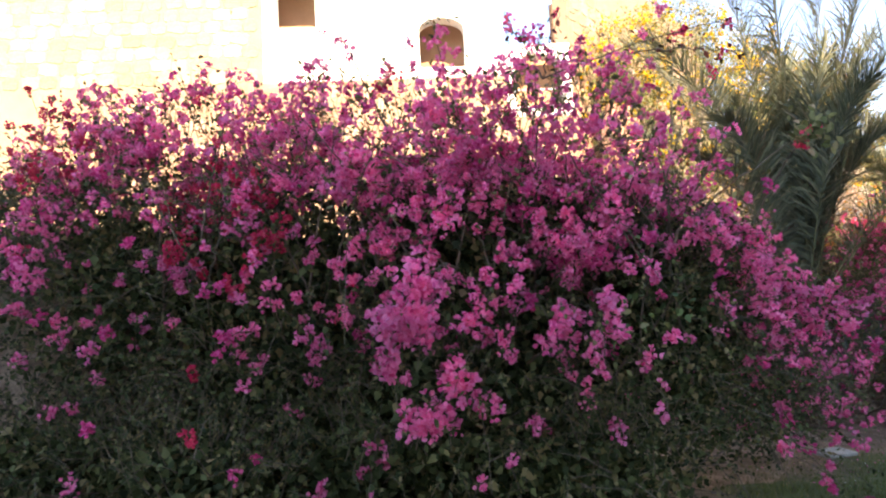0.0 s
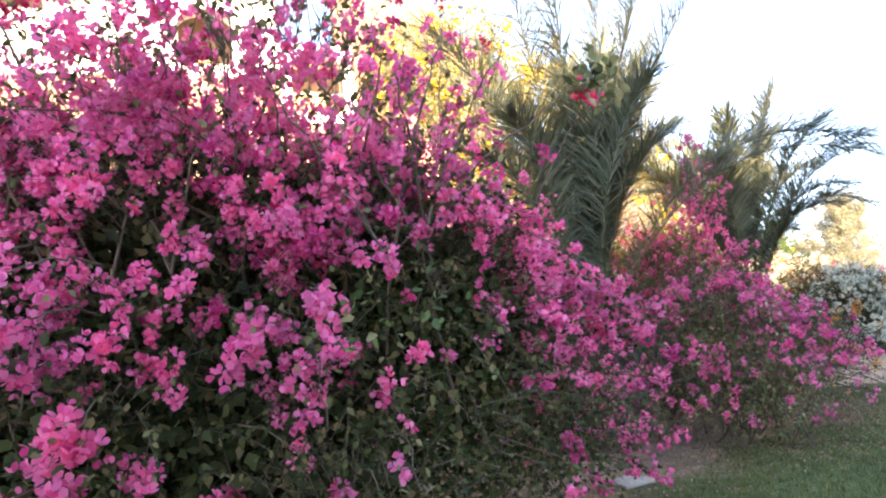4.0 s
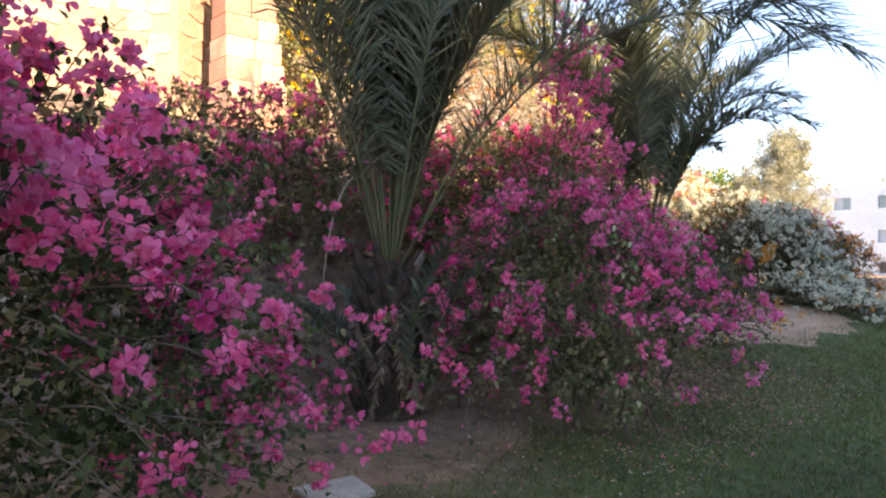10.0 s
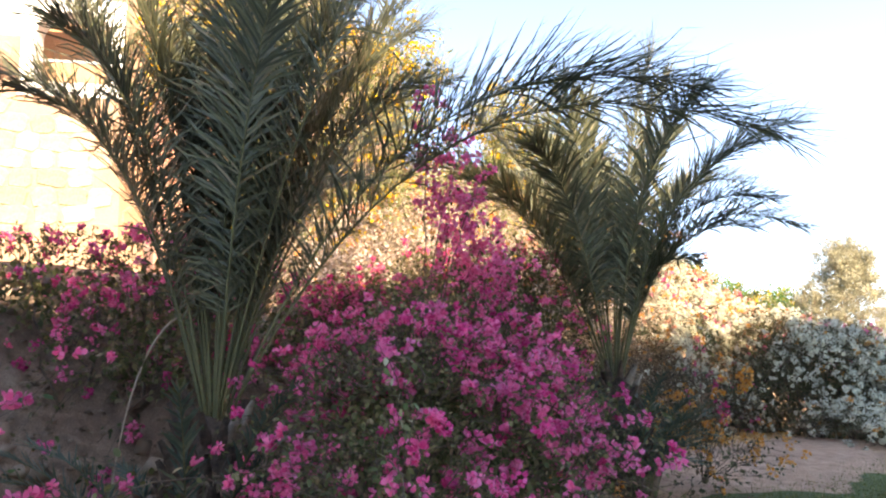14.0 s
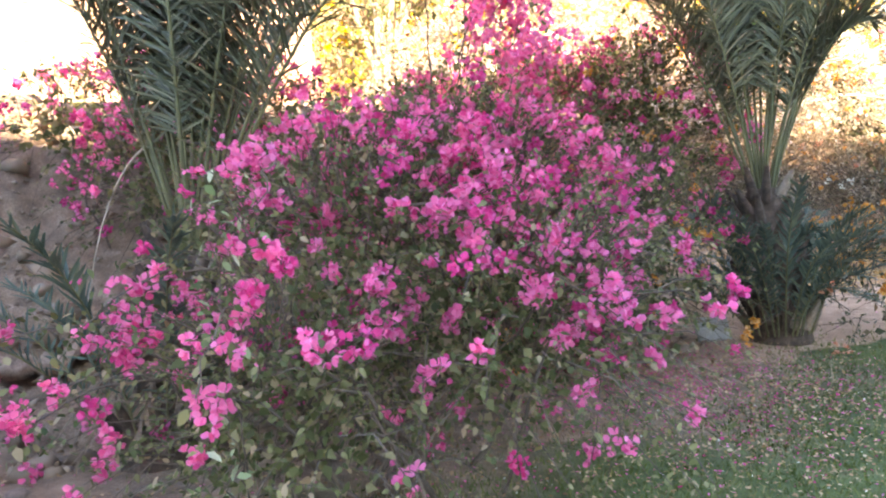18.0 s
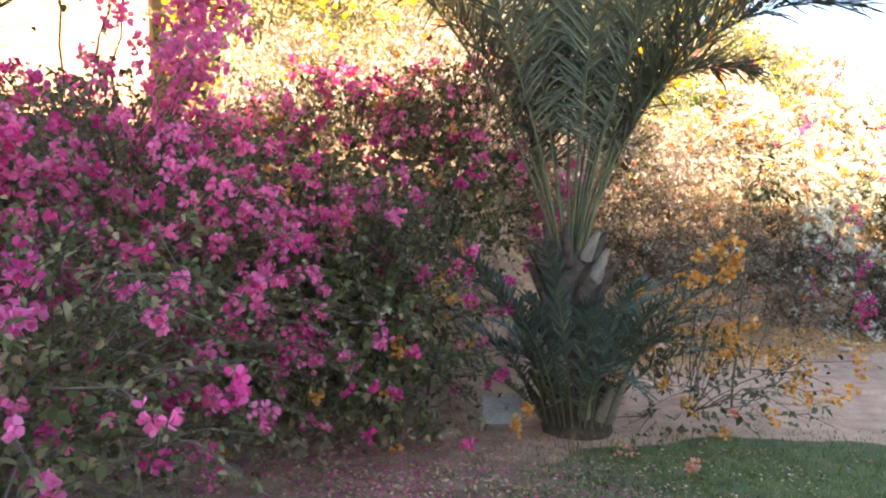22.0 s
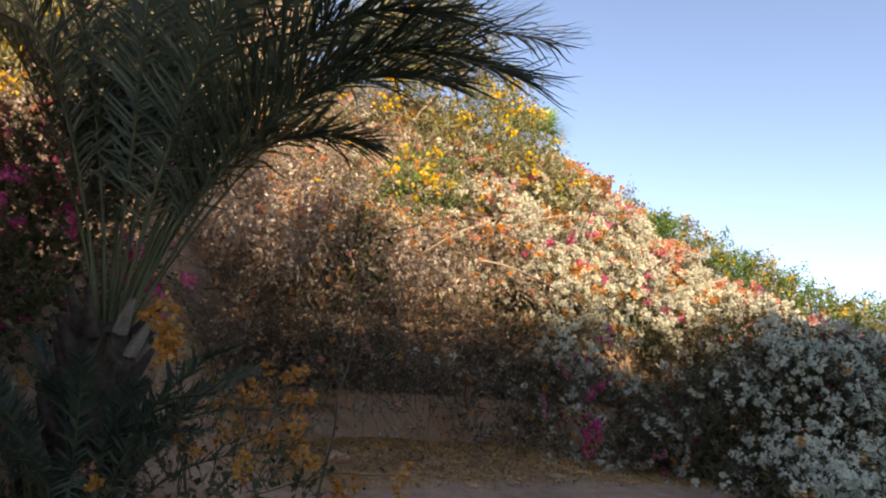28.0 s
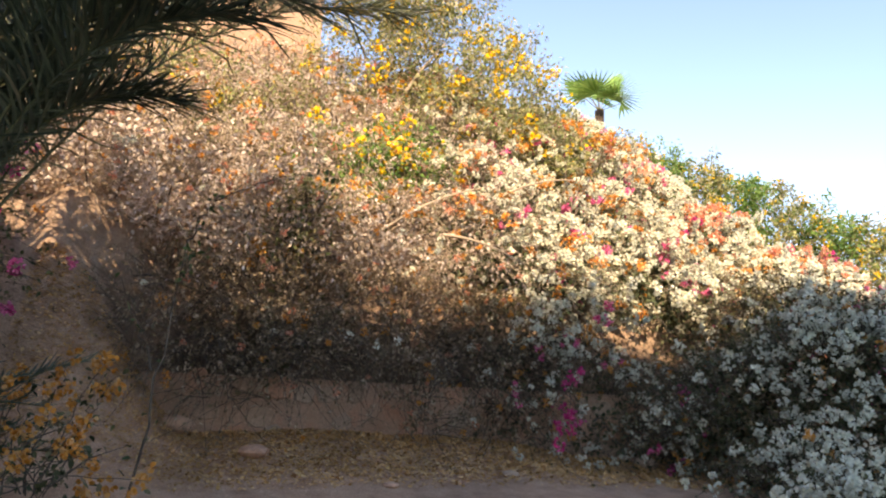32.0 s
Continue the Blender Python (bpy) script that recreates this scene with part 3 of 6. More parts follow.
for tip, foot, rise, n in (((-2.75, 2.38, 1.35), (-2.7, 3.08, 2.2), .55, 170), ((-2.5, 2.33, 0.75), (-2.6, 2.88, 1.5), .4, 80), ((-1.3, 2.42, 1.2), (-1.5, 2.98, 1.7), .4, 45),
                           ((-2.2, 2.28, 0.45), (-2.4, 2.88, 1.1), .4, 70), ((-0.9, 2.55, 0.9), (-1.1, 3.06, 1.4), .3, 30), ((-3.2, 2.38, 0.4), (-3.2, 2.98, 0.9), .3, 40)):
    cane(hedge_a, foot, tip, rise, MAGENTA, n, .35, 25, spread=.10)
# heavy flower heads that hang out in front of the hedge
for tip, foot, rise, n, spread in (((-2.62, 1.62, 1.80), (-2.45, 2.7, 2.15), .25, 190, .13), ((-2.72, 1.7, 1.62), (-2.5, 2.7, 1.9), .2, 120, .08), ((-2.85, 1.9, 1.42), (-2.7, 2.7, 1.7), .2, 90, .07),
                                   ((-2.36, 1.95, 1.22), (-2.3, 2.7, 1.5), .2, 90, .07), ((-2.62, 1.9, .9), (-2.5, 2.7, 1.2), .2, 110, .08), ((-1.25, 2.3, 1.72), (-1.4, 2.9, 1.9), .15, 70, .07), ((-1.6, 2.3, 1.62), (-1.7, 2.9, 1.8), .15, 70, .07),
                                   ((-2.36, 2.87, 3.4), (-2.3, 3.3, 2.4), .2, 110, .10), ((-2.75, 2.8, 3.65), (-2.6, 3.3, 2.5), .2, 100, .10), ((-1.5, 2.9, 3.3), (-1.6, 3.4, 2.3), .2, 110, .10), ((-1.05, 3.1, 2.9), (-1.2, 3.5, 2.1), .2, 110, .10),
                                   ((-1.2, 3.0, 2.5), (-1.3, 3.5, 2.0), .2, 100, .09), ((-3.4, 2.7, 3.1), (-3.3, 3.3, 2.3), .2, 100, .10)):
    cane(hedge_a, foot, tip, rise, MAGENTA, n, .72, 16, spread=spread, size=(.03, .044))
# older canes showing through the flowering top
for k in range(15):
    x = -6.6 + .42 * k + rng.normal() * .1
    foot = (x, 3.7 + rng.normal() * .15, 1.5 + rng.random() * .4)
    tip = (x + rng.normal() * .7, 2.85 + rng.normal() * .2, 2.9 + rng.random() * .7)
    cane(hedge_a, foot, tip, .25, MAGENTA, 26, .6, 12, thick=.014)
for k in range(11):
    x = -5.2 + .45 * k + rng.normal() * .1
    fork = np.array((x, 3.15 + rng.normal() * .1, 2.0 + rng.random() * .3))
    for side in (-1, 1):
        cane(hedge_a, fork, fork + [side * rng.uniform(.3, .8), rng.normal() * .2 - .1, rng.uniform(.9, 1.5)], .12, MAGENTA, 14, .7, 8, thick=.012)
    cane(hedge_a, (x + rng.normal() * .1, 3.6, 1.0), fork, .1, MAGENTA, 0, .5, 0, thick=.018)
# dense leafy shoulder at the hedge's end
bush("shoulder", (-2.4, 4.28, 0), [(-1.3, 4.1, 2.2, .9, .7, .6), (-.75, 4.0, 1.85, .7, .6, .55), (-.45, 4.3, 1.6, .55, .6, .5), (-2.2, 4.2, 2.5, .9, .7, .6)], 520, "", "",
     lambda p, h: np.where(rng.random(len(p)) < .42, np.where(rng.random(len(p)) < .2, 1, 0), -1), [MAGENTA, ROSE], leaf=HEDGE_LEAF_SHADED, stems=0, leaves=14, blooms=12, inner=9, leaf_size=(.032, .056), inner_size=1.5, into=hedge_a)
# looser sprays that stand up over the hedge
bush("sprays", (-2.4, 4.28, 0), [(-6.2, 4.28, 3.5, 2.0, 1.0, .75), (-3.9, 4.08, 3.2, 1.4, 1.0, .8), (-1.9, 3.88, 3, 1.3, 1.0, .85), (-1.0, 4.1, 2.55, .6, .8, .6)], 800, "", "",
     lambda p, h: np.where(clumps(p, .9) + .4 * rng.normal(size=len(p)) > -.35, np.where((clumps(p[:, [1, 0, 2]], .8) > .3) & (p[:, 0] < -3), 1, np.where(rng.random(len(p)) < .25, 2, 0)), -1),
     [MAGENTA, CRIMSON, ROSE], stems=0, leaves=7, blooms=11, inner=0, twig_len=(.45, .95), lift=.9, droop=.25, into=hedge_a)
# a bare cane that ends in fresh green and red leaves
cane(hedge_a, (-0.95, 3.37, 2.15), (0.34, 3.15, 3.08), .12, CRIMSON, 10, .93, 0, thick=.011, spread=.05)
for q in ((0.3, 3.16, 3.06), (0.42, 3.1, 3.1)):
    lp = np.array(q) + rng.normal(size=(45, 3)) * .07
    v, f = strew(LEAF_V, LEAF_F, lp, rng.normal(size=lp.shape) + [0, 0, -.3], rng.uniform(.06, .10, 45))
    child("leaf_tuft", raw_mesh("leaf_tuft", v - np.array(hedge_a.location), f, LEAF), hedge_a, "tuft of large dark green leaves", "stuff")
for q in ((-1.05, 2.43, 1.75), (-0.8, 2.49, 1.7), (-1.2, 2.36, 1.6)):
    lp = np.array(q) + rng.normal(size=(15, 3)) * [.10, .05, .07]
    v, f = strew(LEAF_V, LEAF_F, lp, rng.normal(size=lp.shape) + [0, 0, -.3], rng.uniform(.05, .08, 15))
    child("leaf_tuft", raw_mesh("leaf_tuft", v - np.array(hedge_a.location), f, LEAF_MIXED), hedge_a, "tuft of fresh green leaves", "stuff")
# red-leaved canes reaching over the hedge
for a, tip, n in (((-1.73, 3.3, 3.84), (0.03, 3.2, 4.14), 14), ((-0.93, 3.3, 3.96), (-0.01, 3.15, 3.77), 8), ((-1.73, 3.3, 3.84), (-1.53, 3.3, 4.44), 4), ((-1.73, 3.3, 3.84), (-2.0, 3.3, 4.41), 4)):
    cane(hedge_a, a, tip, .08, CRIMSON, n, .45, 26, DARK_RED, thick=.009, spread=.05, size=(.02, .032))
# woody forks in the flowering top
for a, tip in (((-3.6, 3.6, 2.99), (-3.22, 3.4, 3.52)), ((-3.22, 3.4, 3.52), (-3.74, 3.5, 4.66)), ((-3.22, 3.4, 3.52), (-2.49, 3.4, 3.55)), ((-3.6, 3.6, 2.99), (-3.97, 3.4, 3.67))):
    cane(hedge_a, a, tip, .05, MAGENTA, 30, .8, 10, thick=.014, spread=.09)
# dry seed heads on bare canes above the hedge
for tip, foot in (((-0.35, 5.89, 5), (-0.6, 5.18, 2.4)), ((0.1, 6, 4.75), (-0.4, 5.47, 2.2)), ((0.85, 4.5, 3.45), (-0.1, 4.6, 2))):
    cane(hedge_a, foot, tip, .5, CRIMSON, 16, .8, 14, thick=.010, spread=.06)


def flower_edge(p, h):
    c = clumps(p, 1.3) + .3 * rng.normal(size=len(p))
    return np.where((c > .12), np.where(rng.random(len(p)) < .25, 1, 0), -1)


# loose lower shoots between the hedge and the first palm
shoots = bush("bougainvillea_shoots", (.35, 6.3, 0), [(.2, 5.9, .65, .42, .55, .65), (.05, 6.5, 1.3, .35, .45, .5)], 240,
              "loose magenta bougainvillea shoots trailing over bare soil", "shrub", flower_edge, [MAGENTA, ROSE], leaf=LEAF_MIXED, stems=4, leaves=15, blooms=5, inner=.3, twig_len=(.3, .7), droop=.5)
for tip in ((.95, 6.6, 1.05), (1.1, 7.2, 1.5), (1.35, 7.0, 1.0), (1.1, 6.6, .6), (1.5, 6.2, .3), (1.75, 6.2, .2), (1.25, 6.3, .35), (1.0, 6.1, .15), (.75, 6.2, .5), (.6, 7.4, 2.0), (.9, 7.8, 1.75), (.5, 6.9, 1.6)):
    cane(shoots, (.3 + rng.normal() * .1, 6.4, .4), tip, .35, MAGENTA, 14, .6, 10, LEAF_MIXED, thick=.005, spread=.09, size=(.034, .048))


# single flowering shoots over the earth bank
for k in range(22):
    u, w = rng.uniform(4.8, 7.3), rng.uniform(4.9, 7.4)
    a = np.array([*xy(u, w), 0.])
    a[2] = float(height(a[0], a[1]))
    b = a + np.array([rng.uniform(-.1, .6), rng.uniform(-.7, .1), 0])
    b[2] = float(height(b[0], b[1])) + rng.uniform(.12, .45)
    cane(shoots, a, b, .25, MAGENTA if k % 3 else ROSE, rng.integers(8, 20), .7, 16, LEAF_MIXED, thick=.004, spread=.05, size=(.03, .044))


# the bush round the first palm
def flower_b(p, h):
    c = clumps(p, 1.1) + .35 * rng.normal(size=len(p))
    on = rng.random(len(p)) < np.clip(.18 + .38 * smooth(.3, 1.3, h), 0, .58) * np.clip(.6 + 2.0 * c, .03, 1.6)
    return np.where(on, np.where(rng.random(len(p)) < .22, 1, 0), -1)


bush_b = bush("bougainvillea_bush", (3.0, 8.7, 0), [(3.0, 8.75, .9, .95, .9, 1.05), (3.9, 8.7, .7, .85, .7, .75), (3.35, 9.9, 1.1, 1.05, .95, 1.25),
                                                    (3.1, 7.7, .5, .6, .5, .55)],
              1450, "sprawling magenta bougainvillea bush beside a date palm", "shrub", flower_b, [MAGENTA, ROSE], leaf=LEAF, stems=18, leaves=11, leaf_size=(.03, .052), inner=.6, blooms=16, droop=.6)
for tip, foot, rise, n in (((4.6, 8.35, .95), (3.6, 8.6, 1.3), .45, 110), ((4.75, 8.1, .75), (3.7, 8.4, 1.1), .4, 90), ((4.3, 7.9, 1.05), (3.4, 8.3, 1.4), .45, 90),
                           ((3.35, 7.3, 1.5), (3.0, 8.1, 1.5), .4, 70), ((3.3, 6.9, .8), (3.0, 7.7, 1.0), .35, 50), ((2.3, 7.2, .9), (2.6, 8.0, 1.2), .35, 40),
                           ((1.5, 6.9, .35), (2.1, 8.0, .7), .3, 30), ((1.9, 6.7, .3), (2.4, 7.7, .7), .3, 35), ((1.2, 7.1, .75), (1.9, 8.2, .9), .3, 25)):
    cane(bush_b, foot, tip, rise, MAGENTA, n, .4, 35, spread=.09)
for tip, foot, rise, n in (((3.4, 9.4, 4.45), (3.2, 9.7, 2.0), .3, 90), ((3.7, 9.85, 4.1), (3.3, 9.9, 2.0), .3, 80), ((3.75, 10.6, 3.5), (3.3, 10.1, 2.1), .35, 110),
                           ((4.0, 10.3, 3.1), (3.4, 10.0, 1.9), .4, 110), ((3.9, 9.6, 3.5), (3.3, 9.7, 1.9), .4, 90), ((4.15, 9.9, 2.6), (3.5, 9.7, 1.8), .4, 90),
                           ((3.5, 10.9, 3.9), (3.2, 10.2, 2.2), .3, 60)):
    cane(bush_b, foot, tip, rise, MAGENTA, n * 2, .4, 30, spread=.10)
for a, tip in (((3.15, 7.35, .35), (3.22, 7.15, 1.45)), ((3.1, 7.4, .2), (3.3, 7.05, .75)), ((3.3, 7.5, 1.1), (3.1, 7.2, 1.75)), ((3.2, 7.3, .1), (3.25, 7.0, .5))):
    cane(bush_b, a, tip, .1, MAGENTA, 0, .4, 12, PALE_LEAF, thick=.005, spread=.045)


def flower_g(p, h):
    c = clumps(p, 1.2) + .35 * rng.normal(size=len(p))
    on = rng.random(len(p)) < .40 * np.clip(.65 + 1.8 * c, .03, 1.6)
    return np.where(on, np.where(rng.random(len(p)) < .45, 1, np.where(rng.random(len(p)) < .06, 2, 0)), -1)


bush_g = bush("bougainvillea_bush", (3.6, 12.0, 0), [(3.5, 11.6, .95, 1.0, .9, 1.15), (4.25, 11.7, .85, .75, .7, 1.0), (3.1, 13.0, 1.9, 1.5, 1.0, 1.35), (4.4, 13.4, 2.2, .7, .7, 1.2), (2.2, 12.4, 1.8, 1.0, .9, 1.0)],
              2300, "dusky magenta bougainvillea bush with dull brown leaves on the bank", "shrub", flower_g, [MAGENTA, ROSE, ORANGE], leaf=LEAF, stems=12, leaves=8, inner=.6, blooms=17, fine=False)
for tip, n in (((3.9, 11.3, 1.75), 40), ((3.6, 11.2, 1.65), 30), ((4.9, 11.6, 1.2), 35), ((4.6, 11.3, .55), 25), ((5.0, 12.0, .75), 20)):
    cane(bush_g, (4.0, 11.9, 1.4), tip, .25, ORANGE, n, .7, 15, spread=.07)
cane(bush_g, (4.2, 12.0, 1.7), (4.3, 11.15, 1.75), .2, MAGENTA, 110, .55, 10, spread=.1)


def flower_d(p, h):
    return np.where(clumps(p, 1.4) + .3 * rng.normal(size=len(p)) > .15, np.where(rng.random(len(p)) < .4, 1, 0), -1)


bush("bougainvillea_bush", (-.4, 10.7, 0), [(-1.0, 10.5, 2.75, .9, .6, .55), (.1, 10.9, 2.7, .9, .7, .6), (1.0, 11.3, 2.3, .8, .7, .7), (.4, 10.2, 2.0, .9, .6, .6)], 620,
     "low magenta bougainvillea trailing down the earth bank", "shrub", flower_d, [MAGENTA, ROSE], stems=8, leaves=8, inner=.5, blooms=14, droop=.9, fine=False)


# orange bougainvillea beside the second palm
def flower_e(p, h):
    return np.where(clumps(p, 1.6) + .3 * rng.normal(size=len(p)) > .12, np.where(rng.random(len(p)) < .2, 1, 0), -1)


bush_e = bush("orange_bougainvillea", (6.6, 12.6, 0), [(6.5, 12.7, .25, .35, .4, .3), (6.9, 13.1, .3, .35, .4, .35), (6.2, 13.3, .5, .35, .4, .35)], 70,
              "thin orange bougainvillea with olive leaves over sandy ground", "shrub", flower_e, [ORANGE, SALMON], leaf=LEAF_OLIVE, stems=0, leaves=7, inner=.15, blooms=8, fine=False)
for tip, n in (((6.9, 11.7, 1.45), 60), ((6.65, 12.0, 1.4), 30), ((7.15, 13.5, .62), 15), ((7.5, 12.6, .3), 10), ((6.6, 12.3, .2), 10), ((7.9, 13.2, .6), 20), ((7.2, 12.3, .6), 10), ((7.6, 12.2, .45), 15), ((7.3, 11.9, .35), 8)):
    cane(bush_e, (6.5, 12.8, .15), tip, .3, ORANGE, n, .78, 12, LEAF_OLIVE, thick=.006, spread=.05)
cane(bush_e, (5.9, 12.7, .3), (5.25, 12.0, .15), .15, ORANGE, 30, .8, 8, LEAF_OLIVE, spread=.05)


sapling = thing("sapling", (6.85, 14.0, float(height(6.85, 14.0))), "thin leaning sapling with few dark green leaves on sandy ground", "shrub")
for a, tip, r, k, th in (((6.85, 14.0, -.1), (7.1, 14.05, 2.15), .1, 10, .013), ((7.1, 14.05, 2.15), (7.32, 14.1, 2.55), .05, 12, .009), ((7.28, 14.1, 2.5), (8.15, 14.3, 2.7), .12, 10, .006), ((7.05, 14.05, 1.8), (7.3, 13.95, 2.1), .1, 22, .006), ((6.95, 14.0, 1.2), (6.6, 13.9, 1.9), .1, 8, .006)):
    cane(sapling, a, tip, r, MAGENTA, 0, .5, k, LEAF_MIXED, thick=th, spread=.05)
for tip, foot, n in (((6.35, 13.75, 1.18), (6.3, 13.6, .3), 45), ((6.15, 13.6, 1.1), (6.2, 13.5, .3), 40), ((6.6, 13.9, 1.25), (6.4, 13.6, .3), 35), ((6.85, 13.8, 1.15), (6.5, 13.6, .3), 25), ((6.9, 13.5, .75), (6.6, 13.4, .2), 30), ((7.45, 13.3, .42), (6.9, 13.2, .15), 45)):
    cane(bush_e, foot, tip, .2, ORANGE, n, .75, 22, LEAF_OLIVE, thick=.006, spread=.07)


# dry vines over the retaining wall
def flower_f(p, h):
    u, n = un(p[:, 0], p[:, 1])
    white = smooth(17.6, 20.2, u + .5 * rng.normal(size=len(p)))
    c = clumps(p, 1.3) + .4 * rng.normal(size=len(p))
    r = rng.random(len(p))
    on = r < np.where(white > .5, .95, .17) * np.clip(.8 + .9 * c, .1, 1.3)
    r2 = rng.random(len(p))
    k = np.where(white > .5, np.where(r2 < .82, 2, np.where(r2 < .9, 3, 0)), np.where(r2 < .5, 0, np.where(r2 < .8, 1, 2)))
    return np.where(on, k, -1)


def vine_bank(u0, u1, label, twigs, leaf, heads=6, head_size=(.019, .030)):
    """Vines over the bank: a dry sunlit mat above and a leafy fringe hanging over the wall, in darker leaf colours for
    shade.
    """
    mat, fringe = [], []
    rows = ((8.35, 1.5, (.95, .4, .4)), (8.7, 1.95, (.95, .65, .6)), (9.0, .6, (.95, .75, .8)), (9.7, .65, (1.0, .85, .8)), (10.8, .4, (1.1, .9, .85)), (11.9, .3, (1.1, .9, .7)))
    for u in np.arange(u0, u1, 1.25):
        for n, dz, r in rows + ((8.02, .95 + .22 * rng.normal(), (.55, .16, .45)),) + (((8.05, 1.5, (.95, .45, .6)), (7.85, 1.0, (.9, .4, .5))) if u > 19 else ()):
            x, y = xy(u + rng.normal() * .15, n)
            (mat if n > 8.8 else fringe).append((x, y, (float(height(x, y)) if n > 8.8 else -.28 * max(0, u - 18.2)) + dz, *r))
    x, y = xy((u0 + u1) / 2, 9.2)
    common = dict(stems=8, leaves=8, blooms=heads, droop=.8, twig_len=(.4, 1.0), fine=False)
    top = bush("dry_vine", (x, y, 0), mat, twigs, label, "vine", flower_f, [ORANGE, SALMON, WHITE, MAGENTA], leaf=leaf, inner=1.3, twig_mat=DRY_TWIG, bloom_size=head_size, leaf_size=(.036, .062), gaps=-.28, **common)
    # fringe leaves are darker than the mat's: the shade is in their colour
    return bush("fringe", (x, y, 0), fringe, twigs * 2 // 5, "", "", lambda p, h: np.where(rng.random(len(p)) < .4, flower_f(p, h), -1), [ORANGE, SALMON, WHITE, MAGENTA], leaf=LEAF_OLIVE if u0 > 18 else SHADED_VINE_LEAF, inner=.4, twig_mat=BARK, bloom_size=(.017, .027), leaf_size=(.035, .06), into=top, **common)


vines = [vine_bank(11.9, 16.3, "dry brown vine with orange bracts over a stone wall", 3500, LEAF_DRY),
         vine_bank(16.3, 19.0, "dry tan vine with scattered orange bracts over a stone wall", 3500, LEAF_DRY),
         vine_bank(19.0, 23.2, "sage green vine thick with small white bracts", 4600, LEAF_SAGE, 20, (.025, .038))]
for tip, foot, m in (((8.9, 20.5, 4.8), (8.2, 20.4, 3.2), SALMON), ((8.6, 20.9, 4.7), (8.0, 20.6, 3.2), ORANGE), ((9.4, 20.2, 4.4), (8.4, 20.2, 3.0), SALMON), ((7.9, 22.5, 4.7), (7.5, 21.8, 3.8), MAGENTA),
                     ((8.1, 20.1, 4.3), (7.4, 20.0, 3.4), ORANGE), ((6.6, 18.6, 3.5), (6.9, 18.9, 2.8), ORANGE), ((5.6, 18.0, 3.6), (6.0, 18.4, 2.8), ORANGE)):
    cane(vines[1], foot, tip, .6, m, 40, .8, 25, LEAF_OLIVE, thick=.010)
for tip, foot in (((8.35, 20.5, 5.35), (8.1, 20.4, 3.4)), ((9.0, 20.4, 5.05), (8.3, 20.4, 3.4)), ((8.75, 20.6, 5.15), (8.2, 20.5, 3.5))):
    cane(vines[1], foot, tip, .5, ORANGE, 70, .8, 20, LEAF_OLIVE, thick=.009, spread=.10)
for tip, foot in (((8.75, 18.5, .45), (8.7, 19.1, 1.6)), ((8.85, 18.6, .7), (8.8, 19.1, 1.7))):
    cane(vines[2], foot, tip, .3, ROSE, 60, .35, 10, spread=.05)
# dry shoots arching over the mat
for k in range(44):
    u, n = rng.uniform(13.8, 21.5), rng.uniform(8.8, 11.4)
    a = np.array([*xy(u, n), 0])
    a[2] = float(height(a[0], a[1])) + rng.uniform(.5, 1.1)
    b = a + np.array([*xy(rng.uniform(-1.3, 1.5), rng.uniform(-1.0, .5)), rng.uniform(-.2, .6)])
    b[2] = max(b[2], float(height(b[0], b[1])) + .5)
    v, f = tubes(bezier(a, (a + b) / 2 + [0, 0, rng.uniform(.2, .6)], b, 9)[None], np.linspace(.012, .004, 9)[None], 5)
    vine = vines[0 if u < 16.3 else 1 if u < 19 else 2]
    child("limb", raw_mesh("limb", v - np.array(vine.location), f, DRY_TWIG), vine, "pale bare dry limb")
# pale bare limbs lying over the vines
for a, b, r in (((7.2, 18.3, 3.1), (8.3, 18.4, 2.7), .15), ((6.9, 19.2, 3.3), (8.6, 19.6, 4.1), .5), ((6.1, 18.0, 2.9), (7.4, 19.0, 3.9), .3), ((5.3, 17.4, .9), (5.5, 17.9, 3.4), .2), ((4.9, 17.3, .8), (5.7, 17.6, 2.9), .3)):
    pa = bezier(a, (np.array(a) + np.array(b)) / 2 + np.array([0, 0, r]), b, 12)[None]
    v, f = tubes(pa, np.linspace(.022, .009, 12)[None], 6)
    child("limb", raw_mesh("limb", v - np.array(vines[1].location), f, DRY_TWIG), vines[1], "pale bare dry limb")


# white bougainvillea mound at the end of the bed
def flower_w(p, h):
    r = rng.random(len(p))
    on = r < 1.0 * (.15 + .85 * smooth(10.2, 11.7, p[:, 0])) * np.clip(.75 + .9 * (clumps(p, 1.5) + .3 * rng.normal(size=len(p))), .15, 1.2)
    return np.where(on, np.where(rng.random(len(p)) < .04, 1, 0), -1)


bush("white_bougainvillea", (11.6, 20.6, 0), [(10.6, 20.5, .55, .9, .9, 1.3), (11.7, 20.7, .75, 1.2, 1.1, 1.7), (12.8, 20.9, .25, 1.0, 1.0, 1.2), (13.1, 20.6, -.35, .7, .8, .7), (11.2, 21.8, 1.75, 1.3, 1.0, 1.3), (12.6, 21.5, 1.4, 1.0, .9, 1.2), (11.5, 19.0, -.1, 1.0, .9, .75), (12.5, 19.4, -.1, 1.0, .9, .85), (11.7, 17.9, -.3, .95, .8, .7), (12.6, 18.3, -.35, .8, .8, .65)],
              3500, "white bougainvillea mound spilling onto the lawn", "shrub", flower_w, [WHITE, ORANGE], leaf=LEAF_OLIVE, stems=10, leaves=8, blooms=9, inner=.8, droop=.8, twig_len=(.45, 1.15), lift=.6, fine=False, spread=.05, bloom_size=(.026, .039))
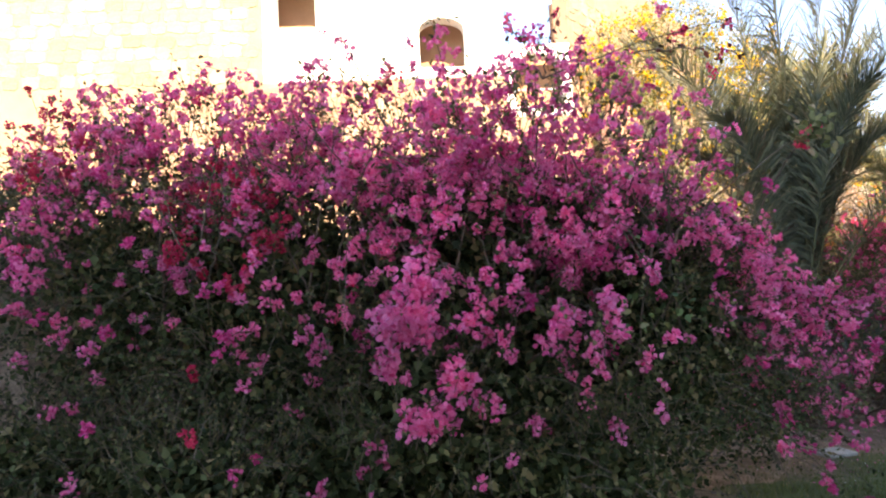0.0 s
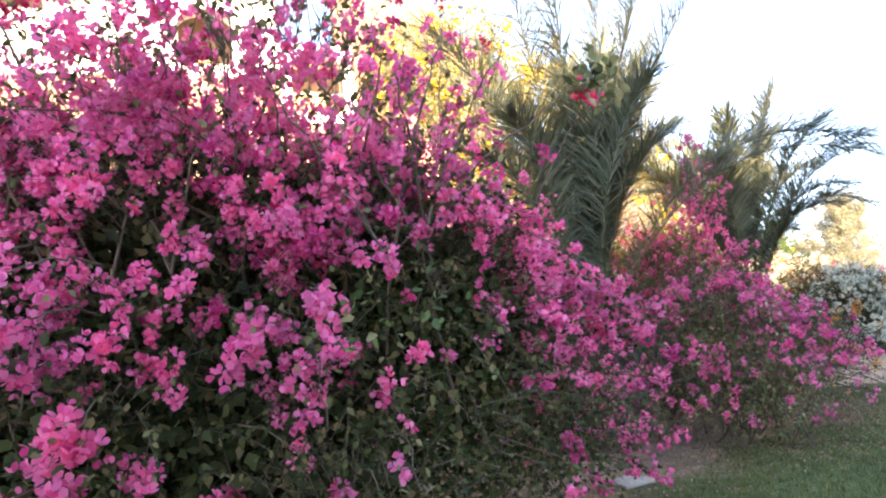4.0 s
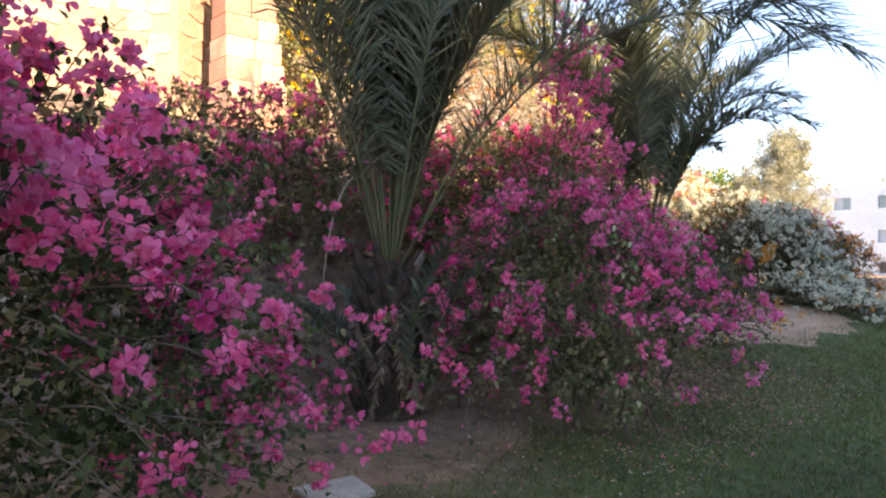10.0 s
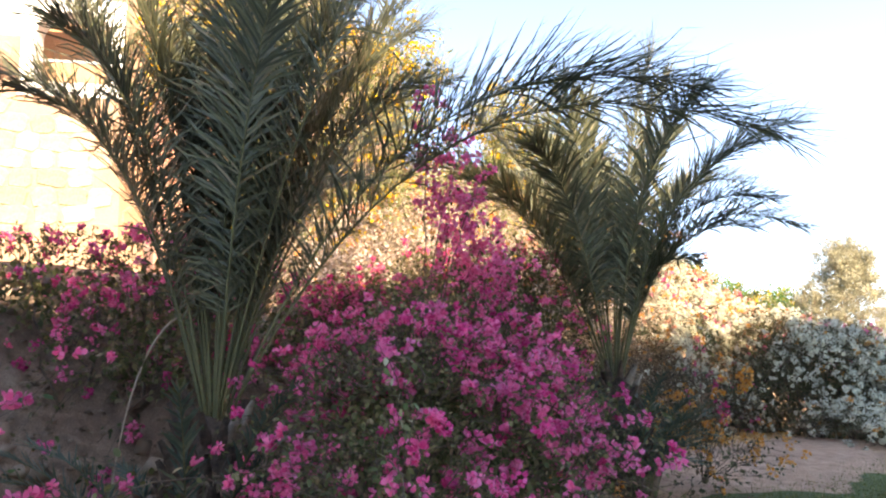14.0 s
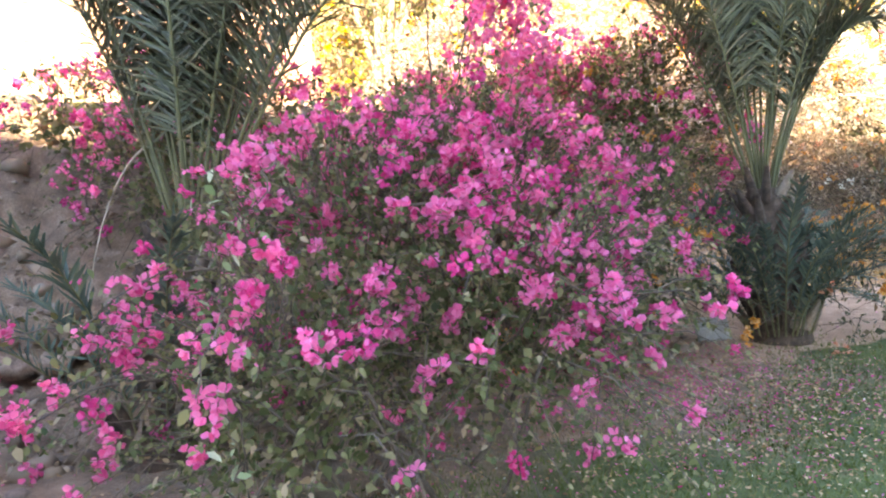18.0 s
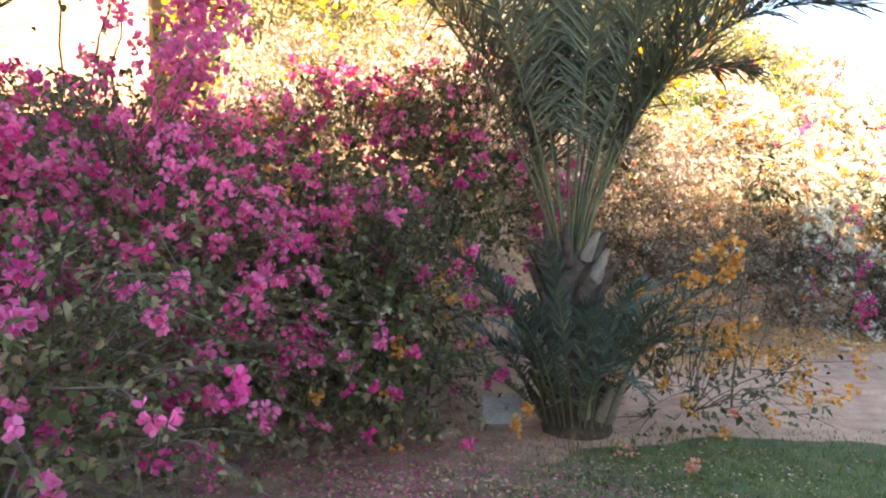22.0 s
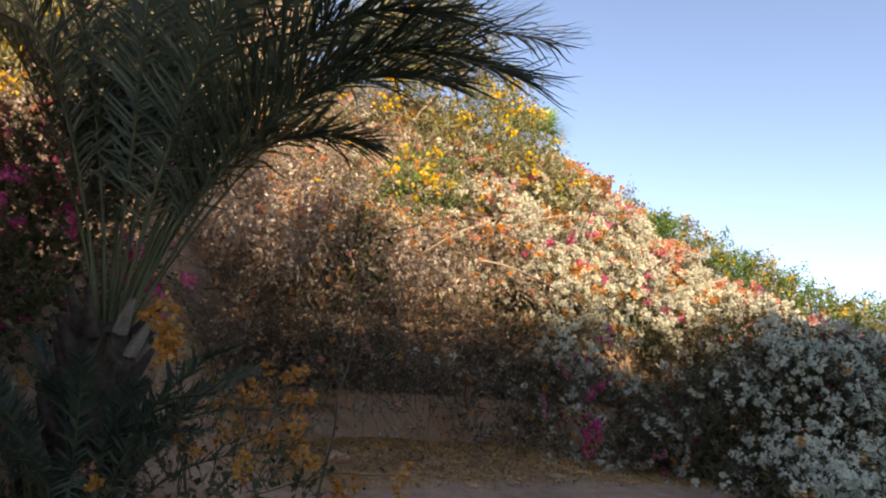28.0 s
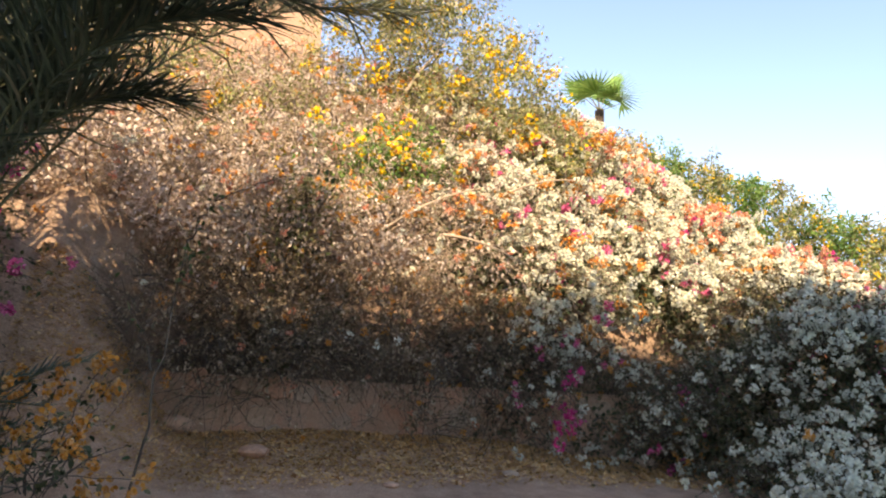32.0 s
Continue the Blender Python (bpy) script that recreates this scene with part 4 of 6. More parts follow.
bush("bougainvillea_bush", (12.9, 22.8, 0), [(12.2, 22.4, 1.9, 1.0, .8, .9), (13.2, 23.2, 1.3, 1.0, .9, 1.0), (13.8, 22.4, 1.75, .7, .6, .8)], 700,
     "pink and salmon bougainvillea behind the white mound", "shrub", flower_d, [MAGENTA, SALMON], leaf=LEAF_OLIVE, stems=6, leaves=7, blooms=9, inner=.8, fine=False)
bush("orange_bougainvillea", (15.0, 22.9, 0), [(14.5, 22.6, .8, .8, .8, 1.3), (15.5, 23.2, .6, .9, .9, 1.2)], 800,
     "orange and salmon bougainvillea mound on the lawn's edge", "shrub", flower_e, [ORANGE, SALMON], leaf=LEAF_OLIVE, stems=6, leaves=8, blooms=11, inner=.9, fine=False)
def flower_s(p, h):
    pink = clumps(p, 1.1) + .25 * rng.normal(size=len(p)) > .33
    return np.where(rng.random(len(p)) < .72, np.where(pink, np.where(rng.random(len(p)) < .12, 3, 0), np.where(rng.random(len(p)) < .9, 1, 2)), -1)


bush("white_bougainvillea", (10.5, 25.0, 0), [(9.3, 23.6, 3.5, 1.2, 1.1, .9), (9.6, 24.6, 3.7, 1.3, 1.2, .9), (10.6, 24.4, 2.7, 1.3, 1.1, 1.0), (11.2, 26.0, 3.1, 1.4, 1.2, .9), (12.0, 25.4, 2.1, 1.3, 1.1, 1.0), (12.9, 27.4, 2.4, 1.4, 1.2, .9), (13.4, 26.6, 1.5, 1.2, 1.0, .9)], 2600,
     "sunlit white and salmon bougainvillea along the bank top", "shrub", flower_s, [SALMON, WHITE, ORANGE, ROSE], leaf=LEAF_SAGE, stems=6, leaves=8, blooms=22, inner=.8, fine=False, bloom_size=(.028, .042))


# ---- date palms ----
def frond(top, a, tip, rise, leaf, width=.68, pairs=145, bare=.20, thick=.016, ragged=.12, fall=.22, sheaf=.3):
    """A feather leaf: a tapering midrib and two rows of folded leaflets."""
    at = np.array(top.location)
    a, tip = np.array(a, float), np.array(tip, float)
    bare = bare * rng.uniform(.75, 1.2)
    flat = tip - a
    lean_out = max(sheaf, .38 * float(np.hypot(flat[0], flat[1]) > 3.6))
    ctrl = a + flat * np.array([lean_out, lean_out, .5]) + np.array([0, 0, rise])
    k = 18
    pa = bezier(a, ctrl, tip, k)
    v, f = tubes(pa[None], np.linspace(thick, .003, k)[None], 5)
    ob = child("frond", raw_mesh("midrib", v - at, f, RACHIS), top)
    length = np.linalg.norm(np.diff(pa, axis=0), axis=1).sum()
    s = np.repeat(np.linspace(bare, .995, pairs), 2) + rng.normal(size=pairs * 2) * .003
    s = np.clip(s, 0, .999)
    side = np.tile([1., -1.], pairs)
    t = s * (k - 1)
    i = np.minimum(t.astype(int), k - 2)
    pos = pa[i] + (pa[i + 1] - pa[i]) * (t - i)[:, None]
    tan = unit(pa[i + 1] - pa[i])
    across = unit(np.cross(tan, np.array([0, 0, 1.])) + 1e-6)
    up = np.cross(across, tan)
    n = len(s)
    rel = (s - bare) / (1 - bare)
    ln = width * (length / 3.6) ** .5 * (.25 + .80 * np.sin(np.clip(rel * 2.2 + .35, 0, math.pi))) * rng.uniform(.68, 1.12, n)
    ln *= np.where(rng.random(n) < ragged * .3, .4, 1)
    lean = np.radians(58 - 30 * rel + rng.normal(size=n) * 8)
    vee = np.radians(27 + rng.normal(size=n) * 20 + np.where(rng.random(n) < .3, 22, 0))
    d = tan * np.cos(lean)[:, None] + (across * side[:, None] * np.cos(vee)[:, None] + up * np.sin(vee)[:, None]) * np.sin(lean)[:, None]
    d = unit(d + rng.normal(size=d.shape) * .08)
    wid = unit(np.cross(d, up * .7 + across * side[:, None] * .3 + tan * .3))
    w = .0085 + .0040 * np.sin(math.pi * rel)
    pts = []
    for q, ww in ((0, .55), (.35, 1.0), (.72, .75), (1.0, .05)):
        c = pos + d * (ln * q)[:, None] - np.array([0, 0, 1.]) * (fall * ln * q * q * rng.uniform(.3, 1.3, n))[:, None]
        fold = np.cross(d, wid) * (w * ww * .5)[:, None]
        pts += [c + wid * (w * ww)[:, None] + fold, c, c - wid * (w * ww)[:, None] + fold]
    v = np.stack(pts, 1).reshape(-1, 3)
    q = np.array([(3 * r + o, 3 * r + o + 1, 3 * r + o + 4, 3 * r + o + 3) for r in range(3) for o in (0, 1)])
    f = (q[None] + (np.arange(n) * 12)[:, None, None]).reshape(-1, 4)
    child("feathering", raw_mesh("feathering", v - at, f, leaf), ob, kind="stuff")
    return ob


def palm(at, neck, label, tips, suckers, seed, bare=.3, sheaf=.3):
    at = np.array(at, float)
    at[2] = float(height(at[0], at[1]))
    neck = np.array(neck, float)
    top = thing("date_palm", at, label, "palm", "date palms on the bank")
    pa = np.linspace(at - [0, 0, .15], neck, 10)[None]
    rad = np.array([.31, .30, .29, .28, .27, .26, .25, .23, .20, .14])[None]
    v, f = tubes(pa, rad, 14)
    v = v + unit(v - pa[0].mean(0)) * (.025 * np.sin(9 * v[:, 2:3] + 5 * np.arctan2(v[:, 1:2] - at[1], v[:, 0:1] - at[0])))
    child("trunk", raw_mesh("trunk", v - at, f, PALM_BARK), top, "short trunk wrapped in brown fibre")
    # stubs of cut leaves, all round the trunk
    for k in range(64):
        h = .04 + .96 * k / 64 + rng.normal() * .02
        ang = k * 2.4
        r = .27 - .08 * h
        foot = at + (neck - at) * h + np.array([math.cos(ang) * r, math.sin(ang) * r, 0])
        tipp = foot + np.array([math.cos(ang) * .15, math.sin(ang) * .15, rng.uniform(.16, .34)])
        pb = np.linspace(foot, tipp, 3)[None]
        v, f = tubes(pb, np.array([[.06, .045, .022]]), 5)
        child("leaf_stub", raw_mesh("leaf_stub", v - at, f, DRY_BOOT if k % 5 == 0 else PALM_BARK), top)
    for k, (tip, rise) in enumerate(tips):
        base = neck + unit(np.array(tip, float) - neck) * [.13, .13, 0] + np.array([0, 0, rng.uniform(-.12, .1)])
        frond(top, base, tip, rise, PALM_LEAF, bare=bare, sheaf=sheaf)
    for k in range(suckers):
        ang = k * 2.39996 + seed * 2
        out = rng.uniform(.6, 1.45)
        base = at + np.array([math.cos(ang) * .28, math.sin(ang) * .28, .08])
        tip = base + np.array([math.cos(ang) * out, math.sin(ang) * out, rng.uniform(.5, 1.5)])
        frond(top, base, tip, .4, PALM_YOUNG, .30, 40, .12, .010, .3, .15)
    return top


palm_1 = palm((1.45, 8.65, 0), (1.45, 9.1, 1.3), "young date palm with upright grey-green fronds and fibrous base", [
    ((6.60, 9.25, 3.5), 2.6), ((5.80, 8.95, 3.9), 2.3), ((0.10, 8.35, 4.05), 1.3), ((-0.40, 8.35, 5.9), 1.2), ((-1.10, 9.15, 4.6), 2.0), ((-0.80, 9.45, 6.4), 1.2),
    ((3.90, 8.85, 6.8), 1.0), ((2.40, 8.95, 7.4), .6), ((2.90, 9.05, 5.3), 1.2), ((1.60, 9.15, 7.7), .4), ((0.80, 8.95, 7.2), .7), ((0.30, 9.45, 6.2), .9), ((3.10, 9.65, 7.1), .7),
    ((1.90, 10.35, 6.0), 1.0), ((3.30, 10.25, 5.4), 1.2), ((0.60, 10.25, 5.5), 1.2), ((3.24, 11.95, 4.86), 1.5), ((2.50, 12.05, 4.1), 1.6), ((3.50, 11.05, 6.5), 1.0),
    ((2.40, 7.95, 4.8), 1.3), ((0.50, 8.15, 4.5), 1.4),
    ((2.00, 8.35, 5.6), .7), ((2.9, 9.7, 5.6), .9), ((2.7, 10.3, 5.0), 1.0), ((3.3, 9.7, 4.5), 1.2), ((2.5, 10.0, 5.9), .8), ((3.6, 10.4, 4.8), 1.3), ((0.80, 8.95, 5.0), 1.0), ((1.70, 9.65, 5.4), .8)], 12, .4, .16, .36)
# withered leaves hanging round its foot
for tip, rise in (((1.0, 8.25, .25), .25), ((1.3, 8.1, .12), .25), ((1.7, 8.15, .15), .25), ((2.0, 8.4, .3), .3), ((.8, 8.6, .4), .3), ((2.15, 8.8, .2), .3), ((1.55, 8.05, .35), .3)):
    frond(palm_1, (1.5, 8.8, .95), tip, rise, DEAD_FROND, .22, 34, .15, .010, .3, .35)
# a long dead stalk hanging from it
pa = bezier((1.1, 9.15, 2.2), (.85, 8.85, 1.95), (.82, 8.65, .75), 14)[None]
v, f = tubes(pa, np.linspace(.012, .005, 14)[None], 5)
child("dead_stalk", raw_mesh("dead_stalk", v - np.array(palm_1.location), f, DRY_TWIG), palm_1, "pale dry hanging flower stalk")

palm_2 = palm((5.6, 12.75, 0), (5.52, 12.95, 1.5), "date palm with arching dark green fronds and basal suckers", [
    ((2.91, 11.92, 4.5), 1.6), ((5.0, 11.6, 5.2), .9), ((6.43, 12.46, 6.05), .6), ((8.31, 12.56, 4.85), 1.5), ((6.97, 13.86, 6.2), .7), ((8.0, 13.0, 3.9), 1.8), ((7.95, 13.5, 3.6), 1.4),
    ((8.5, 13.3, 3.5), 2.0), ((7.82, 15.9, 4.86), 1.6), ((8.5, 15.1, 4.75), 1.8), ((6.77, 15.48, 5.0), 1.5), ((6.2, 16.1, 5.4), 1.4), ((4.76, 13.1, 5.2), .8), ((3.76, 13.12, 4.2), 1.4),
    ((3.74, 12.07, 4.2), 1.3), ((3.8, 13.0, 5.5), 1.1), ((7.12, 13.81, 3.2), 1.1), ((5.6, 13.3, 5.7), .3), ((4.5, 14.6, 5.0), 1.3), ((5.3, 15.0, 5.6), 1.0), ((6.6, 11.3, 4.9), 1.2), ((7.5, 11.9, 4.4), 1.4),
    ((4.5, 11.2, 4.3), 1.5), ((7.4, 14.6, 5.6), 1.1)], 28, 1.3, .19, .32)
for tip, rise in (((6.75, 12.6, 1.05), .5), ((6.6, 12.3, .75), .5), ((4.6, 12.2, 1.2), .5), ((5.9, 12.0, 1.1), .45), ((6.9, 13.2, .95), .5), ((4.9, 12.0, .7), .4), ((6.3, 11.9, .45), .45)):
    frond(palm_2, (5.6, 12.7, .15), tip, rise, PALM_YOUNG, .34, 40, .12, .011, .3, .15)


def fan_palm(at, crown_z, n=8):
    at = np.array((*at, 0), float)
    at[2] = float(height(at[0], at[1]))
    top = thing("fan_palm", at, "fan palm with bright green pleated leaves above the bank", "palm")
    crown = np.array([at[0], at[1], crown_z])
    v, f = tubes(np.linspace(at, crown, 8)[None], np.linspace(.24, .16, 8)[None], 10)
    child("trunk", raw_mesh("trunk", v - at, f, PALM_BARK), top)
    for k in range(n):
        ang, el = k * 2.4, .25 + 1.1 * ((k * .618) % 1)
        d = np.array([math.cos(ang) * math.cos(el), math.sin(ang) * math.cos(el), math.sin(el)])
        hub = crown + d * .75
        v, f = tubes(np.linspace(crown, hub, 4)[None], np.linspace(.02, .012, 4)[None], 5)
        leaf = child("leaf_stalk", raw_mesh("leaf_stalk", v - at, f, RACHIS), top)
        side = unit(np.cross(d, [0, 0, 1.]))
        upv = np.cross(side, d)
        vs, fs = [], []
        for j in range(22):
            a = math.radians(-105 + j * 10)
            w = d * math.cos(a) + side * math.sin(a)
            c = np.cross(upv, w) * .045
            tip = hub + w * rng.uniform(1.0, 1.2) - np.array([0, 0, .10])
            o = len(vs)
            vs += [hub, hub + w * .5 + c + upv * .02, hub + w * .5 - c - upv * .02, tip]
            fs += [(o, o + 2, o + 1), (o + 1, o + 2, o + 3)]
        child("leaf_fan", raw_mesh("leaf_fan", np.array(vs) - at, np.array(fs), FAN_LEAF), leaf)
    return top


fan_palm((5.75, 33.0), 10.5)


# ---- flowering trees on the terrace ----
def shrub_tree(name, at, lobes, n_twigs, label, yellow, leaf=TECOMA, flowers=YELLOW, stems=9, size=(.06, .11), leaves=16, blooms=7, category="tree", fine=False, bark=DRY_TWIG):
    at = np.array((*at, 0), float)
    at[2] = float(height(at[0], at[1]))
    top = thing(name, at, label, category)
    L = np.array(lobes, float)
    for k in range(stems):
        lobe = L[k % len(L)]
        foot = at + np.array([rng.normal() * .15, rng.normal() * .15, -.1])
        tip = lobe[:3] + rng.normal(size=3) * lobe[3:] * .4
        pa = bezier(foot, (foot + tip) / 2 + rng.normal(size=3) * [.3, .3, .1], tip, 12)[None]
        v, f = tubes(pa, np.linspace(.065, .012, 12)[None], 7)
        limb = child("limb", raw_mesh("limb", v - at, f, bark), top)
        ends = []
        for j in range(5):
            a = pa[0, rng.integers(4, 11)]
            b = a + unit(rng.normal(size=3) + [0, 0, .6]) * rng.uniform(.5, 1.0)
            ends.append(bezier(a, (a + b) / 2 + [0, 0, .1], b, 6))
        v, f = tubes(np.array(ends), np.linspace(.018, .005, 6)[None].repeat(5, 0), 5)
        child("branchwork", raw_mesh("branchwork", v - at, f, bark), limb, kind="stuff")
    pick = rng.choice(len(L), n_twigs)
    d = unit(rng.normal(size=(n_twigs, 3)))
    p = L[pick, :3] + d * L[pick, 3:] * (rng.random((n_twigs, 1)) ** .35)
    keep = (clumps(p, 1.9) + .3 * rng.normal(size=len(p))) > -.25
    p, d = p[keep], d[keep]
    n = len(p)
    w = unit(d + rng.normal(size=d.shape) * .6 + [0, 0, .4])
    s = np.linspace(0, 1, 4)
    path = p[:, None] + w[:, None] * (rng.uniform(.25, .5, (n, 1)) * s)[..., None]
    path[..., 2] -= .25 * s ** 2 * .3
    v, f = tubes(path, (.006 * (1 - .6 * s))[None].repeat(n, 0), 3)
    child("twig_growth", raw_mesh("twig_growth", v - at, f, bark), top, kind="stuff")
    lp = (path[:, [1, 2, 3]][:, rng.integers(0, 3, leaves)] + rng.normal(size=(n, leaves, 3)) * .09).reshape(-1, 3)
    la = rng.normal(size=lp.shape) + [0, 0, -.5]
    lv, lf = LEAF_V[[0, 1, 2, 6]] * [1, .7, 1], np.array([(0, 3, 1), (0, 2, 3)])
    v, f = strew(lv, lf, lp, la, rng.uniform(*size, len(lp)))
    child("foliage", raw_mesh("foliage", v - at, f, leaf), top, kind="stuff")
    on = (rng.random(n) < yellow * np.clip(1 + 1.2 * clumps(p, 1.9), .1, 2))
    if on.sum() > 1:
        bp = (path[on, -1][:, None] + rng.normal(size=(int(on.sum()), blooms, 3)) * .07).reshape(-1, 3)
        v, f = strew(BLOOM_V, BLOOM_F, bp, rng.normal(size=bp.shape) + [0, 0, .5], rng.uniform(.04, .065, len(bp)))
        child("blossom", raw_mesh("blossom", v - at, f, flowers), top, "clusters of bright yellow trumpet flowers", "stuff")
    return top


shrub_tree("yellow_trumpet_tree", (.4, 15.0), [(-.6, 15.2, 6.2, 1.2, 1.0, 1.5), (.9, 15.3, 7.2, 1.5, 1.1, 1.7), (1.9, 15.6, 6.0, 1.2, 1.0, 1.6), (.4, 15.2, 8.6, 1.2, 1.0, 1.1), (.6, 15.0, 4.8, 1.6, .9, 1.1), (2.4, 16.2, 7.6, 1.0, .9, 1.1), (-.9, 15.0, 7.8, 1.0, .9, 1.2)],
           2600, "tall yellow trumpet tree in flower against the stone building", .17, stems=12)
shrub_tree("yellow_trumpet_tree", (4.6, 20.4), [(4.3, 20.6, 7.1, 1.2, 1.0, 1.2), (5.6, 21.0, 7.3, 1.2, 1.0, 1.1), (5.0, 20.8, 8.4, 1.1, .9, .8), (6.8, 21.4, 6.3, .9, .9, 1.0), (5.9, 20.8, 5.5, 1.5, .9, .8), (3.3, 20.0, 5.6, 1.2, 1.0, 1.2), (7.4, 22.0, 5.2, .8, .8, .9)],
           3000, "yellow trumpet tree with sparse brown-olive foliage above the bank", .08, stems=12)
shrub_tree("yellow_trumpet_tree", (2.6, 18.2), [(2.4, 18.0, 5.0, 1.5, 1.0, 1.5), (3.6, 18.6, 4.7, 1.2, 1.0, 1.2), (1.2, 17.6, 5.4, 1.2, 1.0, 1.6)],
           1300, "shrubby yellow trumpet tree on the slope behind the palm", .06, stems=8)
shrub_tree("green_shrub", (5.3, 18.7), [(5.2, 18.8, 4.2, .9, .7, .6), (5.9, 19.4, 4.4, .7, .6, .5)], 420, "fresh green leafy shrub among dry vines", .18, leaf=LEAF_YOUNG, stems=5, category="shrub")
shrub_tree("orange_flowering_shrub", (5.3, 17.4), [(5.4, 17.4, 2.0, .35, .3, .9), (5.6, 17.6, 3.2, .3, .3, .5)], 130, "thin upright shrub before the stone wall", .1, leaf=LEAF, flowers=ORANGE, stems=4, category="shrub", bark=BARK)
shrub_tree("feathery_tree", (18.4, 31.6), [(18.3, 31.6, 3.9, 1.4, 1.4, 1.9), (17.5, 31.9, 3.6, 1.0, 1.1, 1.4), (19.2, 31.4, 3.6, 1.1, 1.1, 1.6), (18.2, 31.6, 5.4, .8, .9, 1.2), (18.9, 31.5, 5.6, .6, .7, 1.0)],
           1400, "feathery grey-green tree with pale sunlit crown", 0, leaf=FEATHER, stems=8, size=(.06, .12), leaves=50)
shrub_tree("garden_tree", (19.9, 18.0), [(19.6, 18.2, 2.4, 1.5, 1.3, 1.0), (20.8, 17.6, 2.1, 1.4, 1.2, .9), (20.0, 17.2, 1.6, 1.4, 1.0, .8), (19.0, 18.6, 1.7, .9, .9, .7)],
           900, "small garden tree with light green leaves and orange flowers", .10, leaf=LEAF_YOUNG, flowers=ORANGE, stems=3, leaves=22)
# hedge plants along the ridge
for k in range(-2, 9):
    x, y = 8.6 + k * 1.25, 35.4 + .12 * k
    z = float(height(x, y))
    ztop = max(9.25 - .58 * k, 5.6) if k >= 0 else 9.25 - .5 * k
    shrub_tree("ridge_shrub", (x, y), [(x, y, ztop - .9, .95, .9, .9), (x + .4, y - .5, ztop - 1.6, 1.0, .9, 1.0), (x, y - .9, ztop - 2.8, 1.1, .9, 1.1), (x + .3, y - 1.3, ztop - 4.2, 1.1, .9, 1.2)], 620, "dark green flowering shrub along the ridge", .10, leaf=LEAF_YOUNG if k % 2 else TECOMA,
               stems=4, size=(.10, .18), leaves=16, category="shrub")


# ---- stone retaining wall ----
def stone_mesh(w, h, d, seed):
    r = np.random.default_rng(seed)
    bm = bmesh.new()
    k = 7
    pts = [(math.cos(a) ** 1, math.sin(a)) for a in np.sort(r.uniform(0, .5, k) + np.arange(k) * 2 * math.pi / k)]
    sq = [(np.sign(x) * abs(x) ** .6 * w / 2, np.sign(y) * abs(y) ** .6 * h / 2) for x, y in pts]
    front = [bm.verts.new((x * .86, -d, y * .86)) for x, y in sq]
    back = [bm.verts.new((x, 0, y)) for x, y in sq]
    bm.faces.new(front)
    for i in range(k):
        bm.faces.new((front[i - 1], back[i - 1], back[i], front[i]))
    bmesh.ops.recalc_face_normals(bm, faces=bm.faces[:])
    me = bpy.data.meshes.new("stone")
    bm.to_mesh(me)
    bm.free()
    return me


def stone_wall(name, a, b, z0, z1, label, stone_mat, stone_w=.34, stone_h=.26, thick=.3, limit=300, kind="structure", depth=.03, mortar=MORTAR, laid=1.0):
    """A mortared wall from a to b (plan), its face towards the lawn, laid with uneven stones."""
    a, b = np.array(a, float), np.array(b, float)
    run = np.linalg.norm(b - a)
    ang = math.atan2(b[1] - a[1], b[0] - a[0])
    top = new(name, None)
    bm = box_bm(0, run, 0, thick, z0 - .3, z1)
    me = bpy.data.meshes.new(name)
    bm.to_mesh(me)
    bm.free()
    me.materials.append(mortar)
    bpy.data.objects.remove(top)
    top = new(name, me)
    top.matrix_world = Matrix.Translation((*a, 0)) @ Matrix.Rotation(ang, 4, 'Z')
    tagged(top, label, "wall", "", kind)
    kinds = [stone_mesh(stone_w * w, stone_h * h, depth, s) for s, (w, h) in enumerate(((1, 1), (1.3, 1.15), (.8, .9), (1.1, .85), (.75, 1.2), (1.2, 1.1)))]
    for m in kinds:
        m.materials.append(stone_mat)
    spots = []
    rows = int((z1 - z0) / (stone_h * 1.04))
    for r in range(rows):
        x = stone_w * (.2 + .5 * (r % 2))
        while x < run - .1:
            spots.append((x, z0 + (r + .5) * (z1 - z0) / rows))
            x += stone_w * rng.uniform(.95, 1.15)
    rest = []
    for k, (x, z) in enumerate(spots):
        if rng.random() > laid:
            continue
        m = Matrix.Translation((x, 0.004, z + rng.normal() * .04)) @ Matrix.Rotation(rng.normal() * .3, 4, 'Y')
        src = kinds[k % 6]
        if k < limit:
            o = new("stone", src)
            o.parent, o.matrix_local = top, m
        else:
            bmv = np.empty(len(src.vertices) * 3)
            src.vertices.foreach_get("co", bmv)
            mm = np.array(m)
            rest.append((bmv.reshape(-1, 3) @ mm[:3, :3].T + mm[:3, 3], [tuple(pp.vertices) for pp in src.polygons]))
    if rest:
        vs, fs = [], []
        for v, f in rest:
            o = sum(len(q) for q in vs)
            vs.append(v)
            fs += [tuple(i + o for i in g) for g in f]
        me = bpy.data.meshes.new("stones")
        me.from_pydata(np.concatenate(vs).tolist(), [], fs)
        me.materials.append(stone_mat)
        child("stones", me, top, kind="stuff")
    return top


stone_wall("wall_bank", xy(12.9, 8.16), xy(23.0, 8.0), .25, 1.15, "low weathered sandstone retaining wall under dry vines", WALL_STONE, .30, .25, .36, depth=.02, mortar=WALL_MORTAR, laid=.65)

